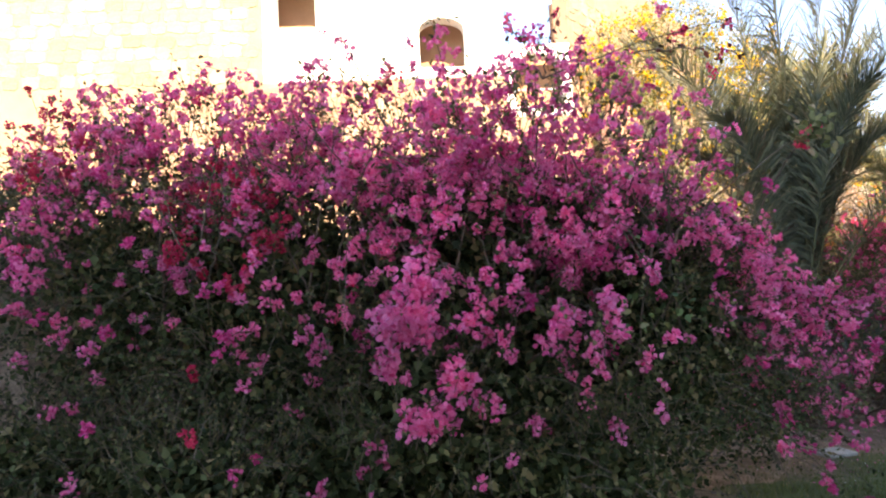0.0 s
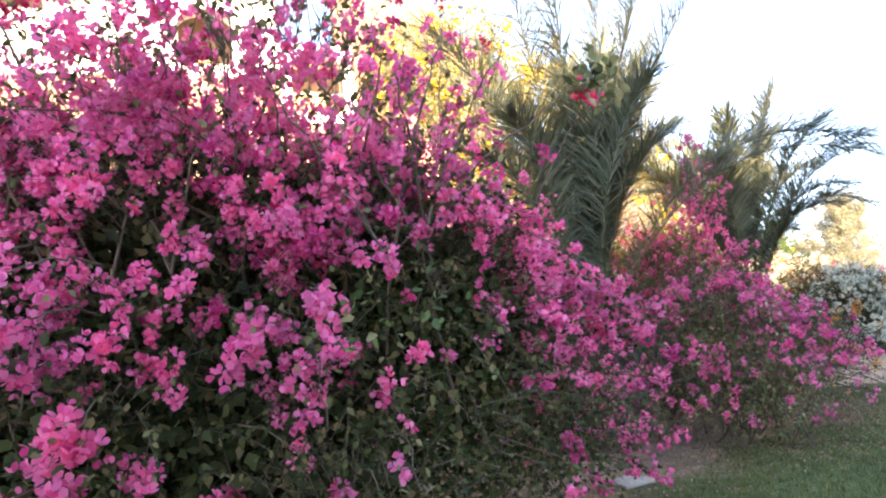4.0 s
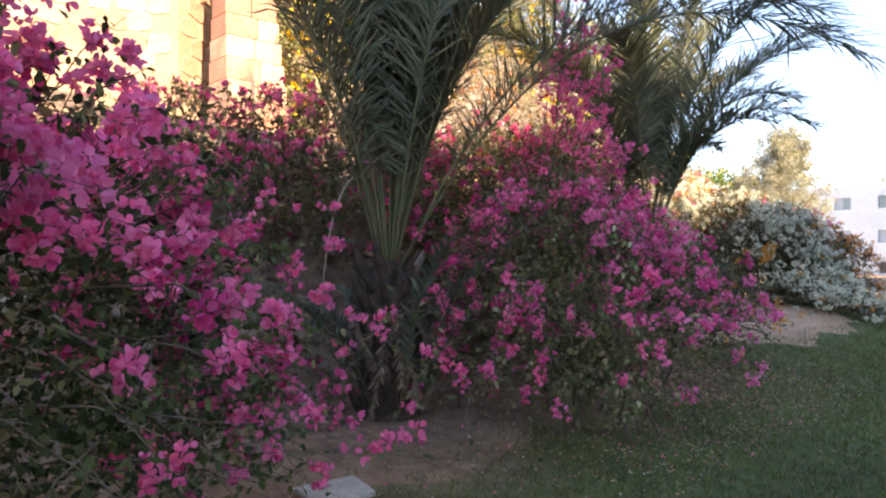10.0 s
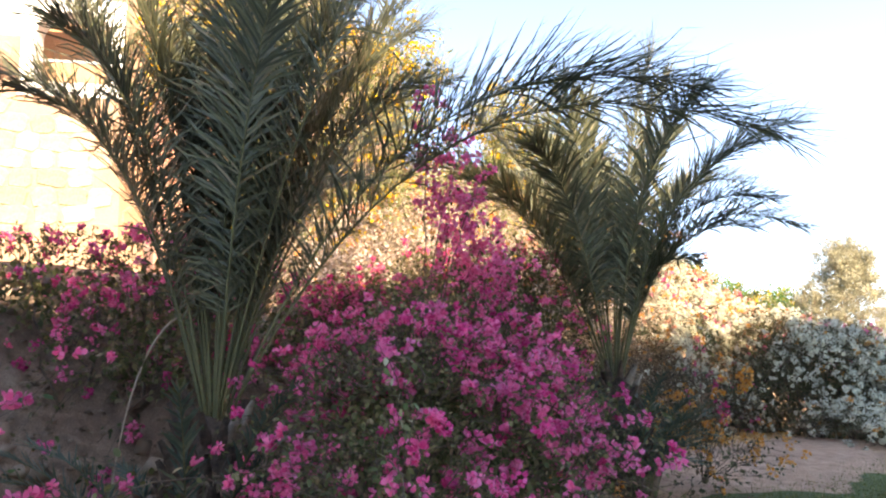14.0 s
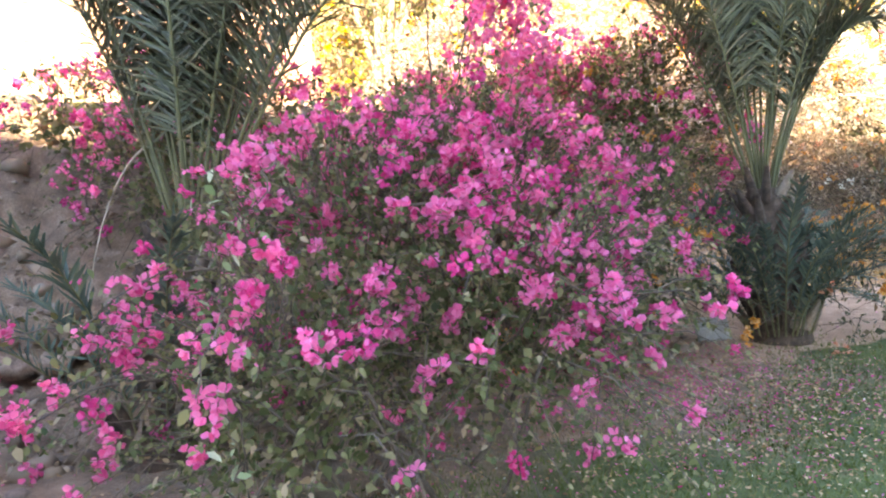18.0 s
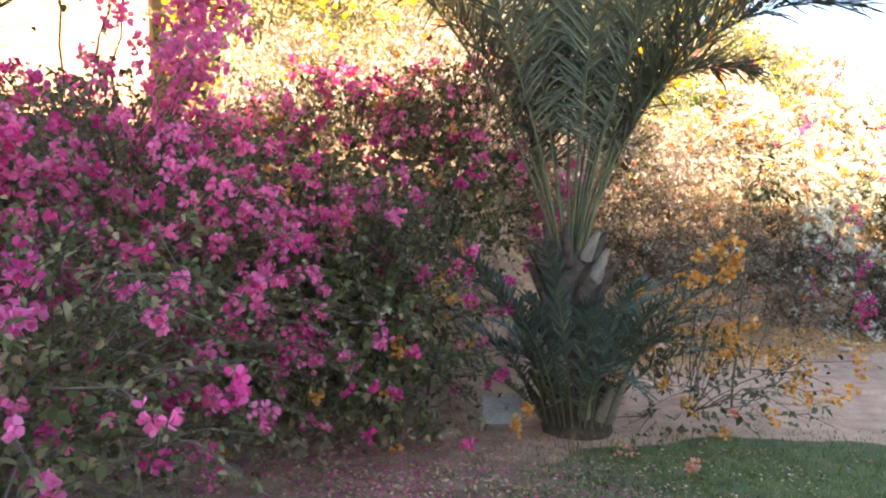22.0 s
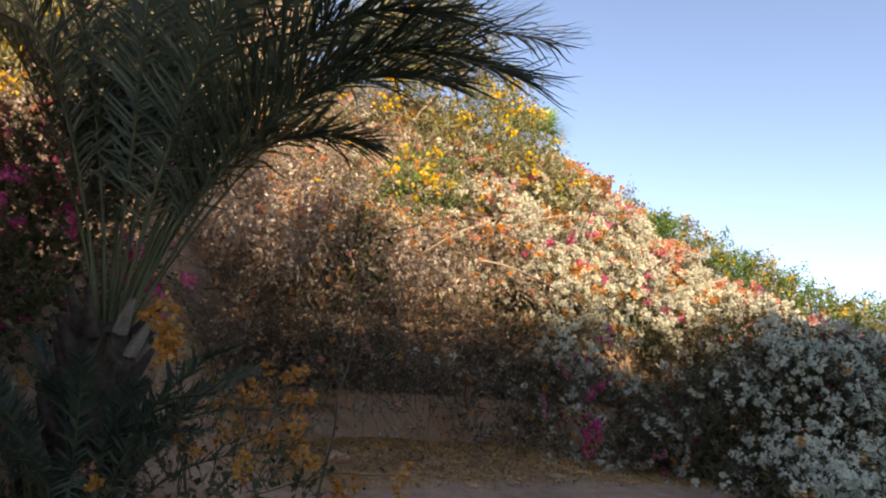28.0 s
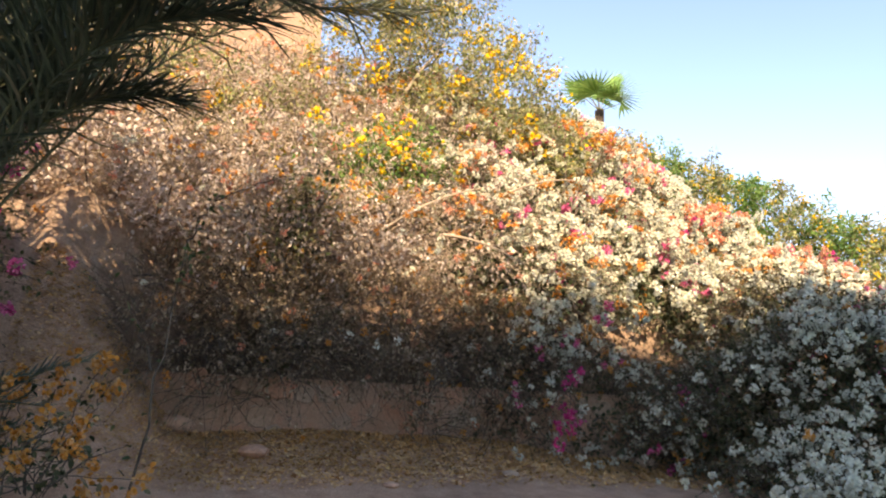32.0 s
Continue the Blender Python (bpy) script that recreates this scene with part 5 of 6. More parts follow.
# ledge of dark stone along the terrace edge
ledge = thing("ledge", (-.8, 11.2, 3.0), "dark rough stone ledge along the terrace edge", "ledge")
for k in range(9):
    u = 1.5 + k * 1.05
    x, y = xy(u, 9.3 + .12 * math.sin(k * 2.1))
    z = float(height(x, y))
    bm = box_bm(-.56, .56, -.28, .28, -.18, .10 + .03 * math.sin(k * 3), .05)
    for vv in bm.verts:
        vv.co += Vector((rng.normal() * .03, rng.normal() * .04, rng.normal() * .02))
    ob = part("slab", bm, ROCK, ledge)
    ob.matrix_local = Matrix.Translation(Vector((x, y, z)) - ledge.location) @ Matrix.Rotation(radians(45 + rng.normal() * 6), 4, 'Z')


# ---- the sandstone building on the terrace ----
def arch_opening(bm_w, bm_h, z0, k=10):
    """Outline of a round-headed opening, counter-clockwise from the lower left."""
    r = bm_w / 2
    pts = [(-r, z0), (r, z0)]
    pts += [(r * math.cos(a), z0 + bm_h - r * .55 + r * .55 * math.sin(a)) for a in np.linspace(0, math.pi, k)]
    return pts


def pierced_wall(run, z0, z1, openings, thick):
    """A wall slab along x with openings through it; openings are (x, outline). Built as strips round each opening."""
    bm = bmesh.new()

    def slab(outline):
        f = [bm.verts.new((x, 0, z)) for x, z in outline]
        b = [bm.verts.new((x, thick, z)) for x, z in outline]
        bm.faces.new(f)
        bm.faces.new(b[::-1])
        for i in range(len(f)):
            bm.faces.new((f[i - 1], b[i - 1], b[i], f[i]))

    x = 0.0
    for cx, w, ol in sorted(openings):
        x0, x1 = cx - w / 2, cx + w / 2
        if x0 > x:
            slab([(x, z0), (x0, z0), (x0, z1), (x, z1)])
        zs = [p[1] for p in ol]
        if min(zs) > z0 + .01:
            slab([(x0, z0), (x1, z0), (x1, min(zs)), (x0, min(zs))])
        upper = [(cx + px, pz) for px, pz in ol[2:]]
        for (ax, az), (bx, bz) in zip(upper, upper[1:]):
            slab([(bx, bz), (ax, az), (ax, z1), (bx, z1)])
        x = x1
    if x < run:
        slab([(x, z0), (run, z0), (run, z1), (x, z1)])
    bmesh.ops.remove_doubles(bm, verts=bm.verts[:], dist=.001)
    bmesh.ops.recalc_face_normals(bm, faces=bm.faces[:])
    return bm


def rect_opening(w, h, z0):
    return [(-w / 2, z0), (w / 2, z0), (w / 2, z0 + h), (-w / 2, z0 + h)]


def stone_building():
    top = thing("stone_building", (-2.0, 14.1, 3.1), "sunlit sandstone building with white plaster bays and arched windows", "building")
    base = np.array(top.location)

    def put(ob, at, ang):
        ob.matrix_local = Matrix.Translation(Vector(at) - Vector(base)) @ Matrix.Rotation(ang, 4, 'Z')
        return ob

    # long front: starts far to the west and ends at the corner
    ang1 = math.atan2(.29, .957)
    start = np.array([-2.0, 14.1]) - 18 * np.array([.957, .29])
    ops = [(14.9, 1.1, arch_opening(1.1, 1.25, 7.9)), (11.4, .95, rect_opening(.95, 1.2, 9.0))]
    lower = put(part("wall", pierced_wall(16.4, 1.5, 7.65, [], .4), WALL_RENDER, top, "rubble sandstone lower wall"), (*start, 0), ang1)
    bend = start + 16.4 * np.array([.957, .29])
    put(part("wall", pierced_wall(1.6, 1.5, 6.6, [], .4), WALL_RENDER, top, "rubble sandstone corner wall"), (*bend, 0), ang1)
    put(part("wall", pierced_wall(1.6, 6.6, 8.4, [(.8, 1.15, arch_opening(1.15, 1.3, 6.85))], .4), PLASTER, top, "white plastered corner with an arched opening"), (*bend, 0), ang1)
    put(part("back_wall", box_bm(.02, 1.55, .75, .85, 6.6, 8.4), RECESS, top, "terracotta wall deep in the corner opening"), (*bend, 0), ang1)
    put(part("railing", box_bm(.24, 1.36, .18, .22, 7.3, 7.34), FRAME, top, "thin grey balcony rail"), (*bend, 0), ang1)
    mid = start + 10.6 * np.array([.957, .29])
    put(part("wall", pierced_wall(5.8, 7.65, 10.6, [(cx - 10.6, w, ol) for cx, w, ol in ops], .4), PLASTER, top, "white plastered upper wall with openings"), (*mid, 0), ang1)
    upper = put(part("wall", pierced_wall(10.6, 7.65, 10.6, [], .4), WALL_RENDER, top, "rubble sandstone upper wall"), (*start, 0), ang1)
    put(part("wall", pierced_wall(16.2, 10.6, 12.0, [], .4), PLASTER, top, "white plastered top storey"), (*start, 0), ang1)
    put(part("back_wall", box_bm(0, 16.4, 1.0, 1.1, 7.65, 10.6), RECESS, top, "terracotta wall deep in the openings"), (*start, 0), ang1)
    for cx, w, _ in ops:
        fr = put(part("window_frame", box_bm(cx - w / 2 + .05, cx + w / 2 - .05, .30, .36, 7.9, 7.96), FRAME, top), (*start, 0), ang1)
    # stones laid over the lower wall
    kinds = [stone_mesh(.46 * w, .36 * h, .022, s + 20) for s, (w, h) in enumerate(((1, 1), (1.2, .95), (.85, 1.05), (1.1, 1.0)))]
    for m in kinds:
        m.materials.append(STONE)
    count = 0
    for r in range(11):
        x = 17.7 - .3 * (r % 2)
        while x > 7.5 and count < 290:
            if x < 16.2 or r < 7:
                o = new("stone", kinds[count % 4])
                o.parent = lower
                o.matrix_local = Matrix.Translation((x, .004, 4.25 + r * .31 + rng.normal() * .015)) @ Matrix.Rotation(rng.normal() * .12, 4, 'Y')
            x -= .40 * rng.uniform(.95, 1.2)
            count += 1
    for r in range(9):
        x = 10.3 - .25 * (r % 2)
        while x > 4.4:
            o = new("stone", kinds[(r + int(x * 3)) % 4])
            o.parent = upper
            o.matrix_local = Matrix.Translation((x, .004, 7.85 + r * .31 + rng.normal() * .015)) @ Matrix.Rotation(rng.normal() * .12, 4, 'Y')
            x -= .40 * rng.uniform(.95, 1.2)
    # the flank that runs back from the corner
    ang2 = math.atan2(.9, .45)
    side_openings = [(4.6, .7, rect_opening(.7, .9, 4.4))]
    flank = put(part("wall", pierced_wall(9.0, 2.0, 6.6, side_openings, .4), WALL_RENDER, top, "rubble sandstone flank wall"), (-2.0, 14.1, 0), ang2)
    put(part("wall", pierced_wall(9.0, 6.6, 11.1, [], .4), WALL_RENDER, top, "rubble sandstone upper flank"), (-2.0, 14.1, 0), ang2)
    put(part("back_wall", box_bm(.5, 8.8, .7, .8, 3, 9.8), RECESS, top), (-2.0, 14.1, 0), ang2)
    for cx, w, ol in side_openings:
        zlo, zhi = ol[0][1], ol[2][1]
        for nm, bb in (("surround", (cx - w / 2 - .16, cx + w / 2 + .16, -.05, .02, zhi, zhi + .18)), ("window_sill", (cx - w / 2 - .18, cx + w / 2 + .18, -.10, .05, zlo - .12, zlo)),
                       ("surround", (cx - w / 2 - .16, cx - w / 2, -.05, .02, zlo, zhi)), ("surround", (cx + w / 2, cx + w / 2 + .16, -.05, .02, zlo, zhi))):
            put(part(nm, box_bm(*bb, .01), PLASTER, top, "white plaster window surround"), (-2.0, 14.1, 0), ang2)
    count = 0
    for r in range(26):
        x = .25 + .2 * (r % 2)
        while x < 6.3 and count < 300:
            z = 2.6 + r * .33
            if not any(abs(x - cx) < w / 2 + .32 and ol[0][1] - .25 < z < ol[2][1] + .3 for cx, w, ol in side_openings):
                o = new("stone", kinds[count % 4])
                o.parent = flank
                o.matrix_local = Matrix.Translation((x, .004, z)) @ Matrix.Rotation(rng.normal() * .12, 4, 'Y')
                count += 1
            x += .42 * rng.uniform(.95, 1.2)
    put(part("roof", box_bm(0, 16.2, 0, 7, 12.0, 12.2), PLASTER, top), (*start, 0), ang1)
    # battered red stone pier at the corner
    core = put(part("pier", box_bm(-.22, .22, -.1, .3, 2.7, 6.6), MORTAR, top, "battered red sandstone corner pier"), (-1.0, 14.15, 0), radians(38))
    for r in range(11):
        z0, z1 = 2.75 + r * .36, 2.75 + (r + 1) * .36 - .015
        for c in range(2):
            w0, d0, off = .58 - .018 * r - (.12 if r == 10 else 0), .75 - .05 * r - (.1 if r == 10 else 0), (0 if r % 2 else .08)
            xa, xb = (-w0, -.006 + off) if c == 0 else (.006 + off, w0)
            block_stone = part("stone", box_bm(xa, xb, -d0, .1, z0, z1, .012), RED_STONE, core)
            block_stone.matrix_local = Matrix.Identity(4)
    return top


stone_building()


# ---- the white hotel across the lawn ----
def window_unit(top, put, x, z, w, h, deep, dark=.35):
    ob = put(part("window", box_bm(x - w / 2, x + w / 2, deep, deep + .06, z, z + h), CURTAIN, top))
    for bb in ((x - w / 2, x - w / 2 + .07, deep - .03, deep + .03, z, z + h), (x + w / 2 - .07, x + w / 2, deep - .03, deep + .03, z, z + h), (x - w / 2, x + w / 2, deep - .03, deep + .03, z, z + .07),
               (x - w / 2, x + w / 2, deep - .03, deep + .03, z + h - .07, z + h), (x - .03, x + .03, deep - .03, deep + .03, z, z + h)):
        fr = put(part("frame", box_bm(*bb), FRAME, ob))
        fr.matrix_local = Matrix.Identity(4)
    pane = put(part("pane", box_bm(x + .05 if dark > 0 else x - w / 2 + .08, x + w / 2 - .08 if dark > 0 else x - .05, deep - .02, deep - .012, z + .08, z + h - .08), GLASS, ob))
    pane.matrix_local = Matrix.Identity(4)
    return ob


def hotel_far():
    top = thing("hotel_wing", (43.7, 61.0, -1.3), "white three-storey hotel wing with small windows and roof dome", "building", "hotel wings")
    a, b = np.array([38.5, 66.2]), np.array([45.0, 51.6])
    ang = math.atan2(*(b - a)[::-1])
    m = Matrix.Translation(Vector((*a, -1.6)) - top.location) @ Matrix.Rotation(ang, 4, 'Z')

    def put(ob):
        ob.matrix_local = m
        return ob

    run = float(np.linalg.norm(b - a))
    xs = [2.4, 5.9, 9.7, 13.4]
    for lv, (zl, zh) in enumerate(((0, 2.75), (2.75, 5.6), (5.6, 8.3))):
        zw = (.95, 3.55, 6.4)[lv]
        put(part("wall", pierced_wall(run, zl, zh, [(x, 1.5, rect_opening(1.5, 1.05, zw)) for x in xs], .35), PLASTER, top))
        for k, x in enumerate(xs):
            window_unit(top, put, x, zw, 1.5, 1.05, .16, 1 if (k + lv) % 2 else -1)
    put(part("interior", box_bm(0, run, .5, 6, 0, 8.2), CURTAIN, top))
    put(part("roof", box_bm(0, run, 0, 8, 8.3, 8.5), PLASTER, top))
    bm = bmesh.new()
    bmesh.ops.create_uvsphere(bm, u_segments=20, v_segments=10, radius=1.1)
    bmesh.ops.delete(bm, geom=[v for v in bm.verts if v.co.z < -.05], context='VERTS')
    bmesh.ops.translate(bm, vec=(6.3, 1.6, 8.5), verts=bm.verts)
    put(part("dome", bm, PLASTER, top, "low white roof dome"))
    for x in (4.3, 9.0, 12.0):
        bm = bmesh.new()
        bmesh.ops.create_cone(bm, cap_ends=True, segments=14, radius1=.38, radius2=.10, depth=.25)
        bmesh.ops.rotate(bm, matrix=Matrix.Rotation(radians(60), 3, 'X'), verts=bm.verts)
        bmesh.ops.translate(bm, vec=(x, .8, 8.95), verts=bm.verts)
        put(part("dish", bm, SLAB, top, "grey satellite dish"))
    return top


def hotel_near():
    top = thing("hotel_wing", (33.5, 34.5, -1.2), "white stepped hotel block with recessed balconies and an arch", "building", "hotel wings")
    a, b = np.array([31.8, 38.2]), np.array([37.0, 26.5])
    ang = math.atan2(*(b - a)[::-1])
    m = Matrix.Translation(Vector((*a, -1.3)) - top.location) @ Matrix.Rotation(ang, 4, 'Z')

    def put(ob):
        ob.matrix_local = m
        return ob

    bays = [(1.35, 1.7), (4.6, 3.3), (8.2, 1.7), (11.0, 1.7)]
    tops = [(0, 2.6, 7.6), (2.6, 6.8, 8.6), (6.8, 12.8, 9.4)]
    for lv, (zl, zh) in enumerate(((0, 2.75), (2.75, 5.5), (5.5, 7.6))):
        ops = []
        for k, (x, w) in enumerate(bays):
            if lv == 2 and k == 1:
                ops.append((x, w, arch_opening(w, 1.75, 5.75)))
            else:
                ops.append((x, w, rect_opening(w, 1.75 if lv < 2 else 1.5, (.35, 3.15, 5.75)[lv])))
        put(part("wall", pierced_wall(12.8, zl, zh, ops, .35), PLASTER, top))
        for x, w in bays:
            z = (.35, 3.15, 5.75)[lv]
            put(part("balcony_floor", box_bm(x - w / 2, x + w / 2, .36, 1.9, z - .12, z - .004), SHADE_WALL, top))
            put(part("balcony_rail", box_bm(x - w / 2, x + w / 2, .12, .17, z + .55, z + .60), FRAME, top))
            window_unit(top, put, x, z + .05, w * .7, 1.45, 1.55, 1)
    # recess wall and floors carry their shade in the ochre colour
    put(part("recess_wall", box_bm(0, 12.8, 1.75, 1.85, 0, 7.6), SHADE_WALL, top, "balcony back wall in an ochre shade tone"))
    for x0, x1, z in tops[1:]:
        put(part("parapet", box_bm(x0, x1, 0, 6, 7.6, z, .06), PLASTER, top))
    put(part("roof", box_bm(0, 12.8, .36, 7, 7.45, 7.6), PLASTER, top))
    put(part("side_wall", box_bm(-.3, 0, 0, 8, 0, 7.7), PLASTER, top))
    return top


hotel_far()
hotel_near()

# unseen stepped block, added behind the walk to keep the garden in shade
block = thing("shade_block", (SUN_AZ.x * 20, SUN_AZ.y * 20, -.5), "unseen stepped white block added behind the walk to cast shade", "building")
block.rotation_euler = (0, 0, math.atan2(SUN_AZ.y, SUN_AZ.x) - math.pi / 2)
# step heights are set by where the shadow edge should fall
for x0, x1, top_z in ((-60, -42, 35.4), (-42, -16.2, 26.9), (-16.2, -14.6, 26.4), (-14.6, -13.0, 25.9), (-13.0, -11.3, 25.2), (-11.3, -9.8, 24.7), (-9.8, 13, 24.4)):
    for nm, bb in (("wall", (x0, x1, 0, .4, 0, top_z - .3)), ("wall", (x0, x1, 9.6, 10, 0, top_z - .3)), ("wall", (x0, x0 + .4, .4, 9.6, 0, top_z - .3)), ("wall", (x1 - .4, x1, .4, 9.6, 0, top_z - .3)), ("roof", (x0, x1, 0, 10, top_z - .3, top_z))):
        part(nm, box_bm(*bb), PLASTER, block)

# clipped shrub and low hedge before the hotel
shrub_tree("round_shrub", (28.5, 35.8), [(28.7, 35.5, -.05, 1.0, .9, .75), (29.2, 35.2, 0, .7, .7, .65), (28.3, 35.9, 0, .65, .65, .6)], 800, "clipped dark green round shrub on the lawn", 0, leaf=CLIPPED, stems=5, size=(.10, .16), leaves=20, category="shrub")
for k in range(8):
    x, y = 24.0 + k * 1.35, 41.0 - k * .75
    z = float(height(x, y))
    shrub_tree("low_hedge", (x, y), [(x, y, -.95, .9, .5, .25)], 160, "low clipped hedge at the lawn's far edge", 0, leaf=CLIPPED, stems=2, size=(.10, .16), leaves=12, category="hedge")


# ---- paving, lawn, litter ----
def paving():
    """Brick-paved path at the lawn's edge, with a kerb row."""
    pts = []
    us = np.arange(-14, 46, .5)
    edge = np.interp(us, (1, 9, 17, 26, 37, 46), (.66, .66, .63, 1.15, 2.5, 4.2))
    v, f = [], []
    for u, e in zip(us, edge):
        for n in (e, e - 3.6):
            x, y = xy(u, n)
            v.append((x, y, float(height(x, y)) + .03))
    for i in range(len(us) - 1):
        f.append((2 * i, 2 * i + 1, 2 * i + 3, 2 * i + 2))
    me = raw_mesh("paved_path", np.array(v), np.array(f), PATH_BASE)
    top = tagged(new("pavement_path", me), "grey brick-paved garden path beside the lawn", "path", "", "structure")
    brick = bpy.data.meshes.new("paver")
    bm = box_bm(-.098, .098, -.048, .048, 0, .03, .006)
    bm.to_mesh(brick)
    bm.free()
    brick.materials.append(PAVER)
    kb = bpy.data.meshes.new("kerb_brick")
    bm = box_bm(-.098, .098, -.06, .06, 0, .05, .01)
    bm.to_mesh(kb)
    bm.free()
    kb.materials.append(KERB)

    def e_of(u):
        return float(np.interp(u, us, edge))

    n_k = 0
    u = 7.0
    while u < 26 and n_k < 90:
        x, y = xy(u, e_of(u) + .02)
        o = new("kerb_brick", kb)
        o.parent = top
        o.matrix_local = pose(x, y, float(height(x, y)) + .015, 0, 0, 45 + rng.normal() * 1.5)
        u += .205
        n_k += 1
    bv = np.empty(len(brick.vertices) * 3)
    brick.vertices.foreach_get("co", bv)
    bv = bv.reshape(-1, 3)
    bf = [tuple(q.vertices) for q in brick.polygons]
    near, vs, fs = 0, [], []
    for r in range(17):
        u = 7.5 + .1 * (r % 2)
        while u < 34:
            x, y = xy(u, e_of(u) - .10 - r * .102)
            m = pose(x, y, float(height(x, y)) + .026 + rng.normal() * .0015, 0, 0, 45 + rng.normal() * .8)
            if near < 290 and 9 < u < 13.4:
                o = new("paver", brick)
                o.parent, o.matrix_local = top, m
                near += 1
            else:
                mm = np.array(m)
                o = len(vs) * len(bv)
                vs.append(bv @ mm[:3, :3].T + mm[:3, 3])
                fs += [tuple(i + o for i in q) for q in bf]
            u += .203
    me = bpy.data.meshes.new("pavers")
    me.from_pydata(np.concatenate(vs).tolist(), [], fs)
    me.materials.append(PAVER)
    child("pavers", me, top, kind="stuff")


paving()


def lawn_grass(n, u0=3, u1=21, w1=5.2, size=(.03, .06)):
    u, w = rng.uniform(u0, u1, n), rng.uniform(.6, w1, n)
    edge = 3.75 + .4 * smooth(6, 11, u) + .55 * smooth(11, 13, u) - .6 * smooth(13, 14.4, u) - .5 * smooth(14.4, 16.0, u) + 1.9 * smooth(20, 23, u)
    thin = (w < edge - .15 + .4 * rng.normal(size=n)) & (w > np.interp(u, (1, 9, 17, 26, 37, 46), (.7, .7, .68, 1.2, 2.55, 4.25)))
    u, w = u[thin], w[thin]
    x, y = xy(u, w)
    p = np.stack([x, y, height(x, y) - .004], -1)
    tv = np.array([(0, -.09, 0), (0, .09, 0), (.55, .05, .10), (1, 0, .28)], float)
    tf = np.array([(0, 1, 2), (0, 2, 3)])
    up = unit(rng.normal(size=p.shape) * [1, 1, .05])
    v, f = strew(tv, tf, p, np.array([0, 0, 1.]) + rng.normal(size=p.shape) * .45, rng.uniform(*size, len(p)), up=up)
    tagged(new("lawn_grass", raw_mesh("lawn_grass", v, f, GRASS)), "short dark green lawn grass", "grass", "", "stuff")


lawn_grass(120000)
lawn_grass(70000, 21, 44, 13, (.05, .09))


def litter(name, material, n, spot, size, label):
    x, y = spot(n)
    p = np.stack([x, y, height(x, y) + rng.uniform(.008, .03, len(x))], -1)
    a = rng.normal(size=p.shape) * [1, 1, .25]
    v, f = strew(LEAF_V, LEAF_F, p, a, rng.uniform(*size, len(p)), up=unit(np.array([0, 0, 1.]) + .3 * rng.normal(size=p.shape)))
    tagged(new(name, raw_mesh(name, v, f, material)), label, "litter", "", "stuff")


def around(cx, cy, s):
    return lambda n: (cx + rng.normal(size=n) * s, cy + rng.normal(size=n) * s)


def strip(u0, u1, n0, n1):
    return lambda n: xy(rng.uniform(u0, u1, n), n0 + (n1 - n0) * rng.beta(1.2, 1.8, n))


litter("fallen_petals", MAGENTA, 420, strip(4, 15, 2.6, 6.0), (.018, .032), "fallen magenta bougainvillea petals on soil and lawn")
litter("fallen_petals", ROSE, 2200, around(4.6, 10.9, .75), (.02, .034), "faded rose petals thick under the bush")
litter("fallen_leaves", LITTER, 4600, around(4.7, 11.0, .9), (.022, .04), "dry brown leaves under the bush and palm")
litter("fallen_leaves", LITTER_TAN, 24000, lambda n: xy(rng.uniform(13.4, 22.5, n), 8.05 - 1.75 * rng.beta(1.0, 1.7, n)), (.03, .055), "drift of tan dry leaves at the foot of the wall")
litter("fallen_leaves", LITTER, 900, strip(2, 12, 3.6, 7.0), (.025, .045), "scattered dry leaves on bare soil")
litter("fallen_leaves", LITTER, 2600, strip(7, 14, 2.3, 4.6), (.018, .036), "small dry leaves strewn over the lawn beside the bush")
litter("fallen_petals", MAGENTA, 700, strip(7.5, 13.5, 2.2, 4.4), (.018, .03), "pink petals strewn over the lawn beside the bush")
litter("white_petals", WHITE, 260, strip(4, 14, 2.4, 4.8), (.015, .028), "scattered pale petals on the lawn")

# crumbled earth and pebbles on the bank
n = 3200
u, w = rng.uniform(2.5, 12.5, n), 5.2 + 3.9 * rng.random(n)
x, y = xy(u, w)
p = np.stack([x, y, height(x, y) + .004], -1)
tv = np.array([(1, 0, -.2), (-.5, .9, -.2), (-.6, -.8, -.2), (.2, .1, .7), (.5, .7, .2), (-.7, .05, .35)])
tf = np.array([(0, 4, 3), (4, 1, 3), (1, 5, 3), (5, 2, 3), (2, 0, 3), (0, 1, 4), (1, 2, 5), (0, 2, 1)])
v, f = strew(tv, tf, p, rng.normal(size=p.shape) * [1, 1, .2], rng.uniform(.012, .05, n) * (1 + 3.0 * (rng.random(n) > .88)), up=unit(np.array([0, 0, 1.]) + .3 * rng.normal(size=p.shape)))
tagged(new("loose_rubble", raw_mesh("loose_rubble", v, f, ROCK_EARTH)), "crumbled earth and pebbles on the bare bank", "rubble", "", "stuff")

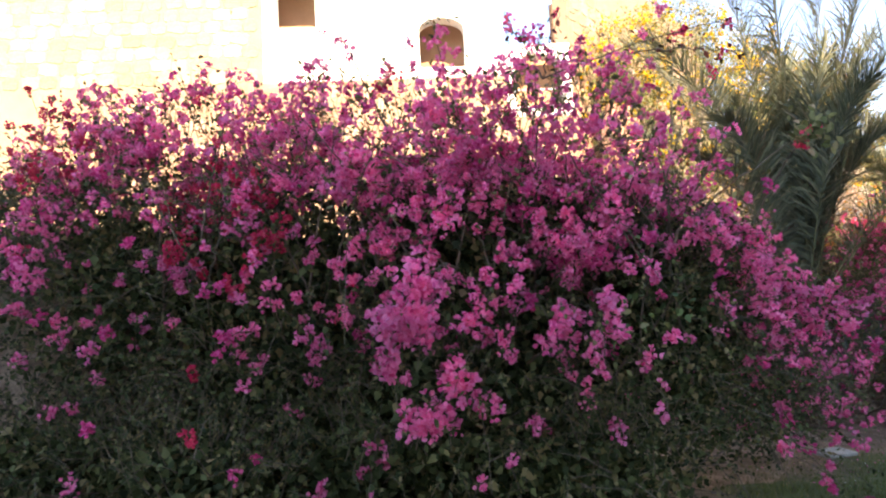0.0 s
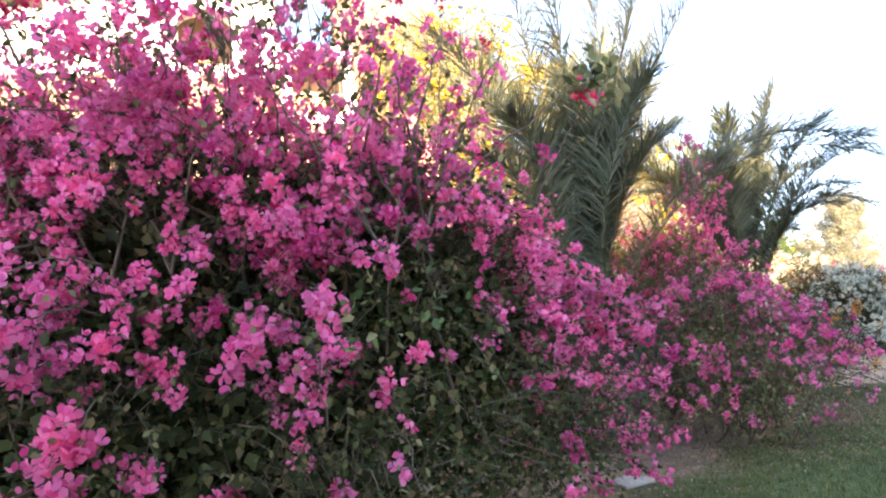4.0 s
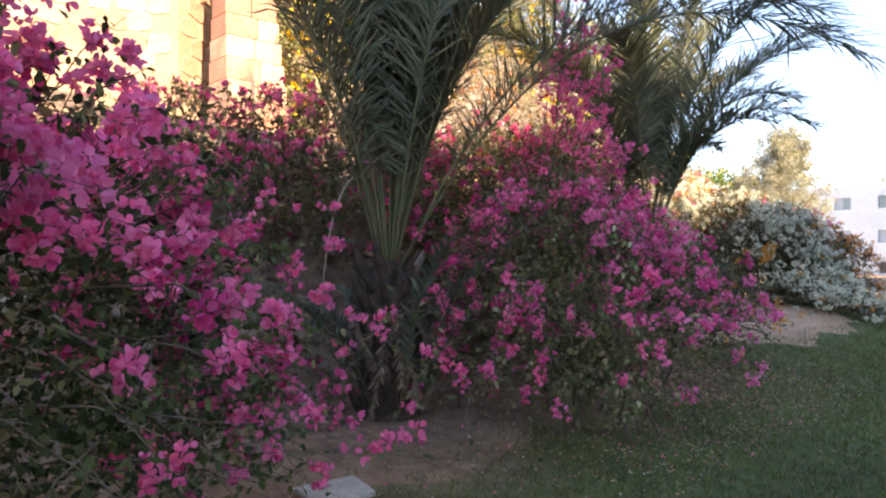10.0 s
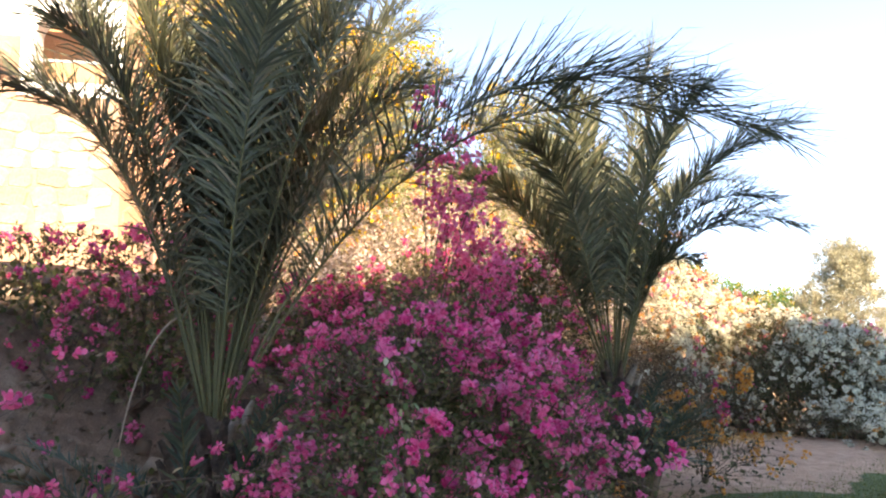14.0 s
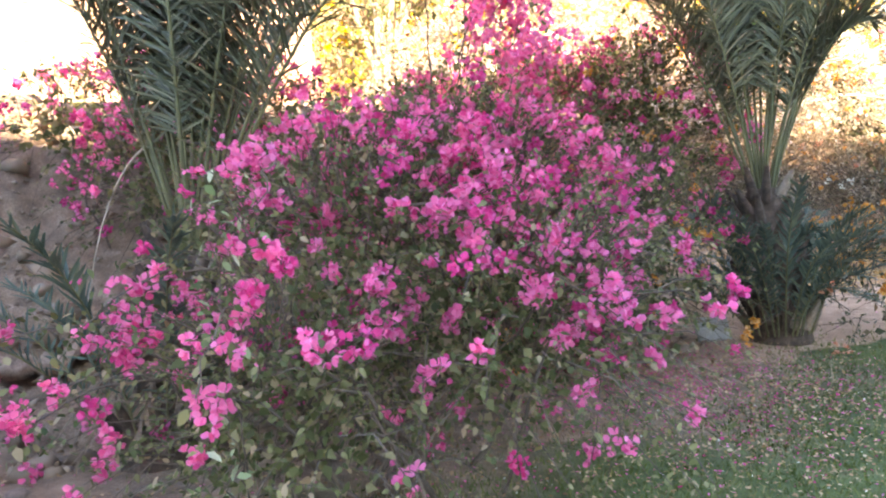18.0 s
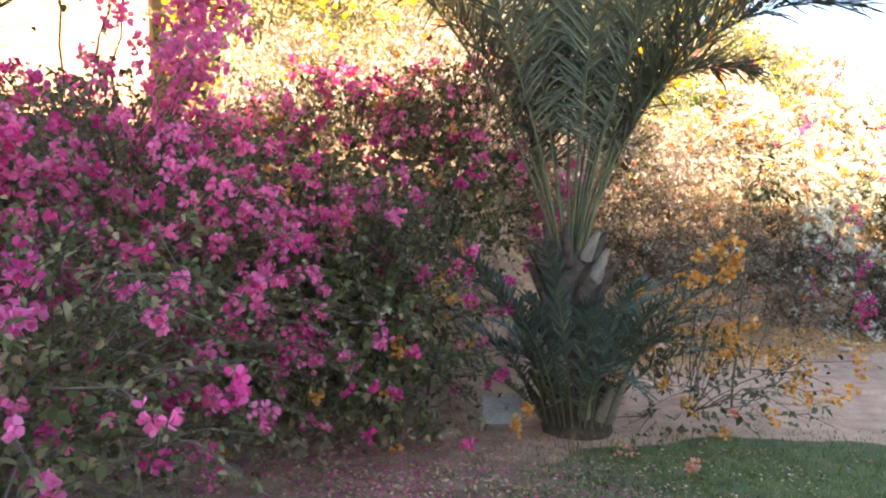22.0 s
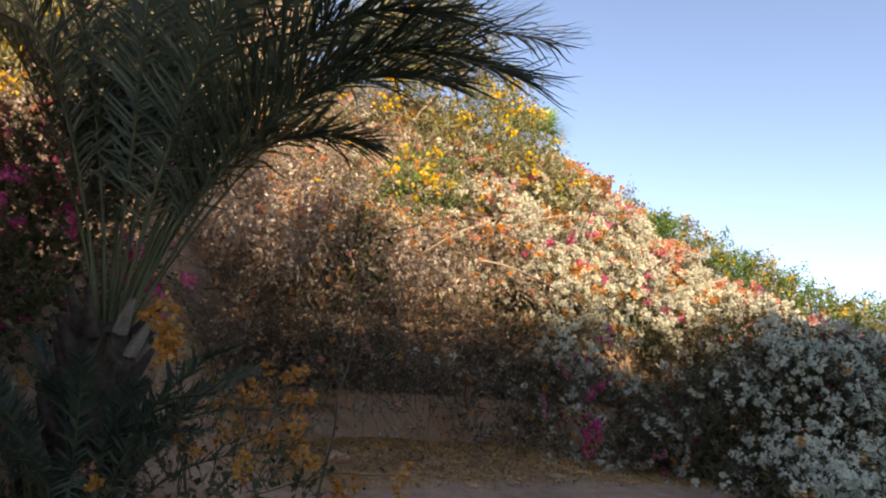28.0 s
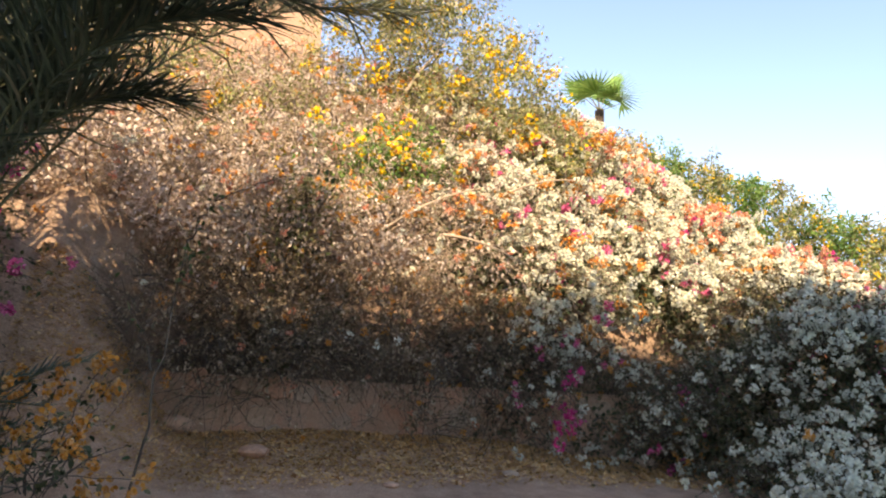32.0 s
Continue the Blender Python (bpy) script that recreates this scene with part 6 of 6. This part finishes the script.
# a crumbling ledge of earth, hollow underneath
ku, kp = 34, 9
prof = np.array([(-.45, .02), (-.25, .13), (-.05, .15), (.10, .12), (.20, .06), (.22, -.01), (.12, -.05), (-.08, -.07), (-.3, -.1)])
s_ = np.linspace(0, 1, ku)
spine = bezier((-.62, 8.55, 0), (-.15, 9.1, 0), (.55, 9.9, 0), ku)
side = np.array([.72, -.69, 0])
v = np.zeros((ku, kp, 3))
for i in range(ku):
    taper = math.sin(math.pi * (.06 + .88 * s_[i])) ** .6 * (.8 + .35 * math.sin(i * 1.7) * math.sin(i * .6))
    zc = float(height(spine[i, 0], spine[i, 1])) + .10
    for j in range(kp):
        o, h = prof[j] * taper
        q = Vector((spine[i, 0] * 5, spine[i, 1] * 5, j * .7))
        v[i, j] = spine[i] + side * (o + .06 * noise.noise(q)) + np.array([0, 0, zc + h + .05 * noise.noise(q * 1.9)])
f = np.array([(i * kp + j, i * kp + j + 1, (i + 1) * kp + j + 1, (i + 1) * kp + j) for i in range(ku - 1) for j in range(kp - 1)])
tagged(new("earth_ledge", raw_mesh("earth_ledge", v.reshape(-1, 3), f, EARTH)), "crumbling brown earth ledge jutting from the bank", "ledge", "", "structure")

# loose stones in the bed
for k, (x, y, s) in enumerate(((9.45, 20.3, .16), (6.0, 16.4, .14), (5.0, 16.2, .20), (8.4, 17.9, .08), (7.6, 16.6, .07), (3.6, 10.7, .10), (.5, 7.4, .09), (.2, 7.9, .07), (1.0, 7.9, .06))):
    bm = bmesh.new()
    bmesh.ops.create_icosphere(bm, subdivisions=2, radius=s)
    for vv in bm.verts:
        q = vv.co.copy()
        vv.co = Vector((q.x * 1.3, q.y, q.z * .55)) * (1 + .18 * noise.noise(q * 9 + Vector((k, k, 0))))
    me = bpy.data.meshes.new("rock")
    bm.to_mesh(me)
    bm.free()
    me.materials.append(ROCK if k > 4 else WALL_STONE)
    ob = new("rock", me)
    ob.location = (x, y, float(height(x, y)) + s * .2)
    tagged(ob, "small weathered stone lying on the sandy bed", "rock", "loose stones")

# flat slabs: one on the soil, one leaning by the second palm
for x, y, rz, tilt, w, d, lab in ((1.1, 6.6, 30, 4, .42, .30, "flat grey concrete slab on bare soil"), (4.95, 12.7, 20, 62, .34, .26, "grey slab leaning against the palm's base")):
    bm = box_bm(-w / 2, w / 2, -d / 2, d / 2, -.02, .025, .008)
    me = bpy.data.meshes.new("slab")
    bm.to_mesh(me)
    bm.free()
    me.materials.append(SLAB)
    ob = new("concrete_slab", me)
    ob.matrix_world = pose(x, y, float(height(x, y)) + (.03 if tilt < 10 else .13), tilt, 0, rz)
    tagged(ob, lab, "slab")
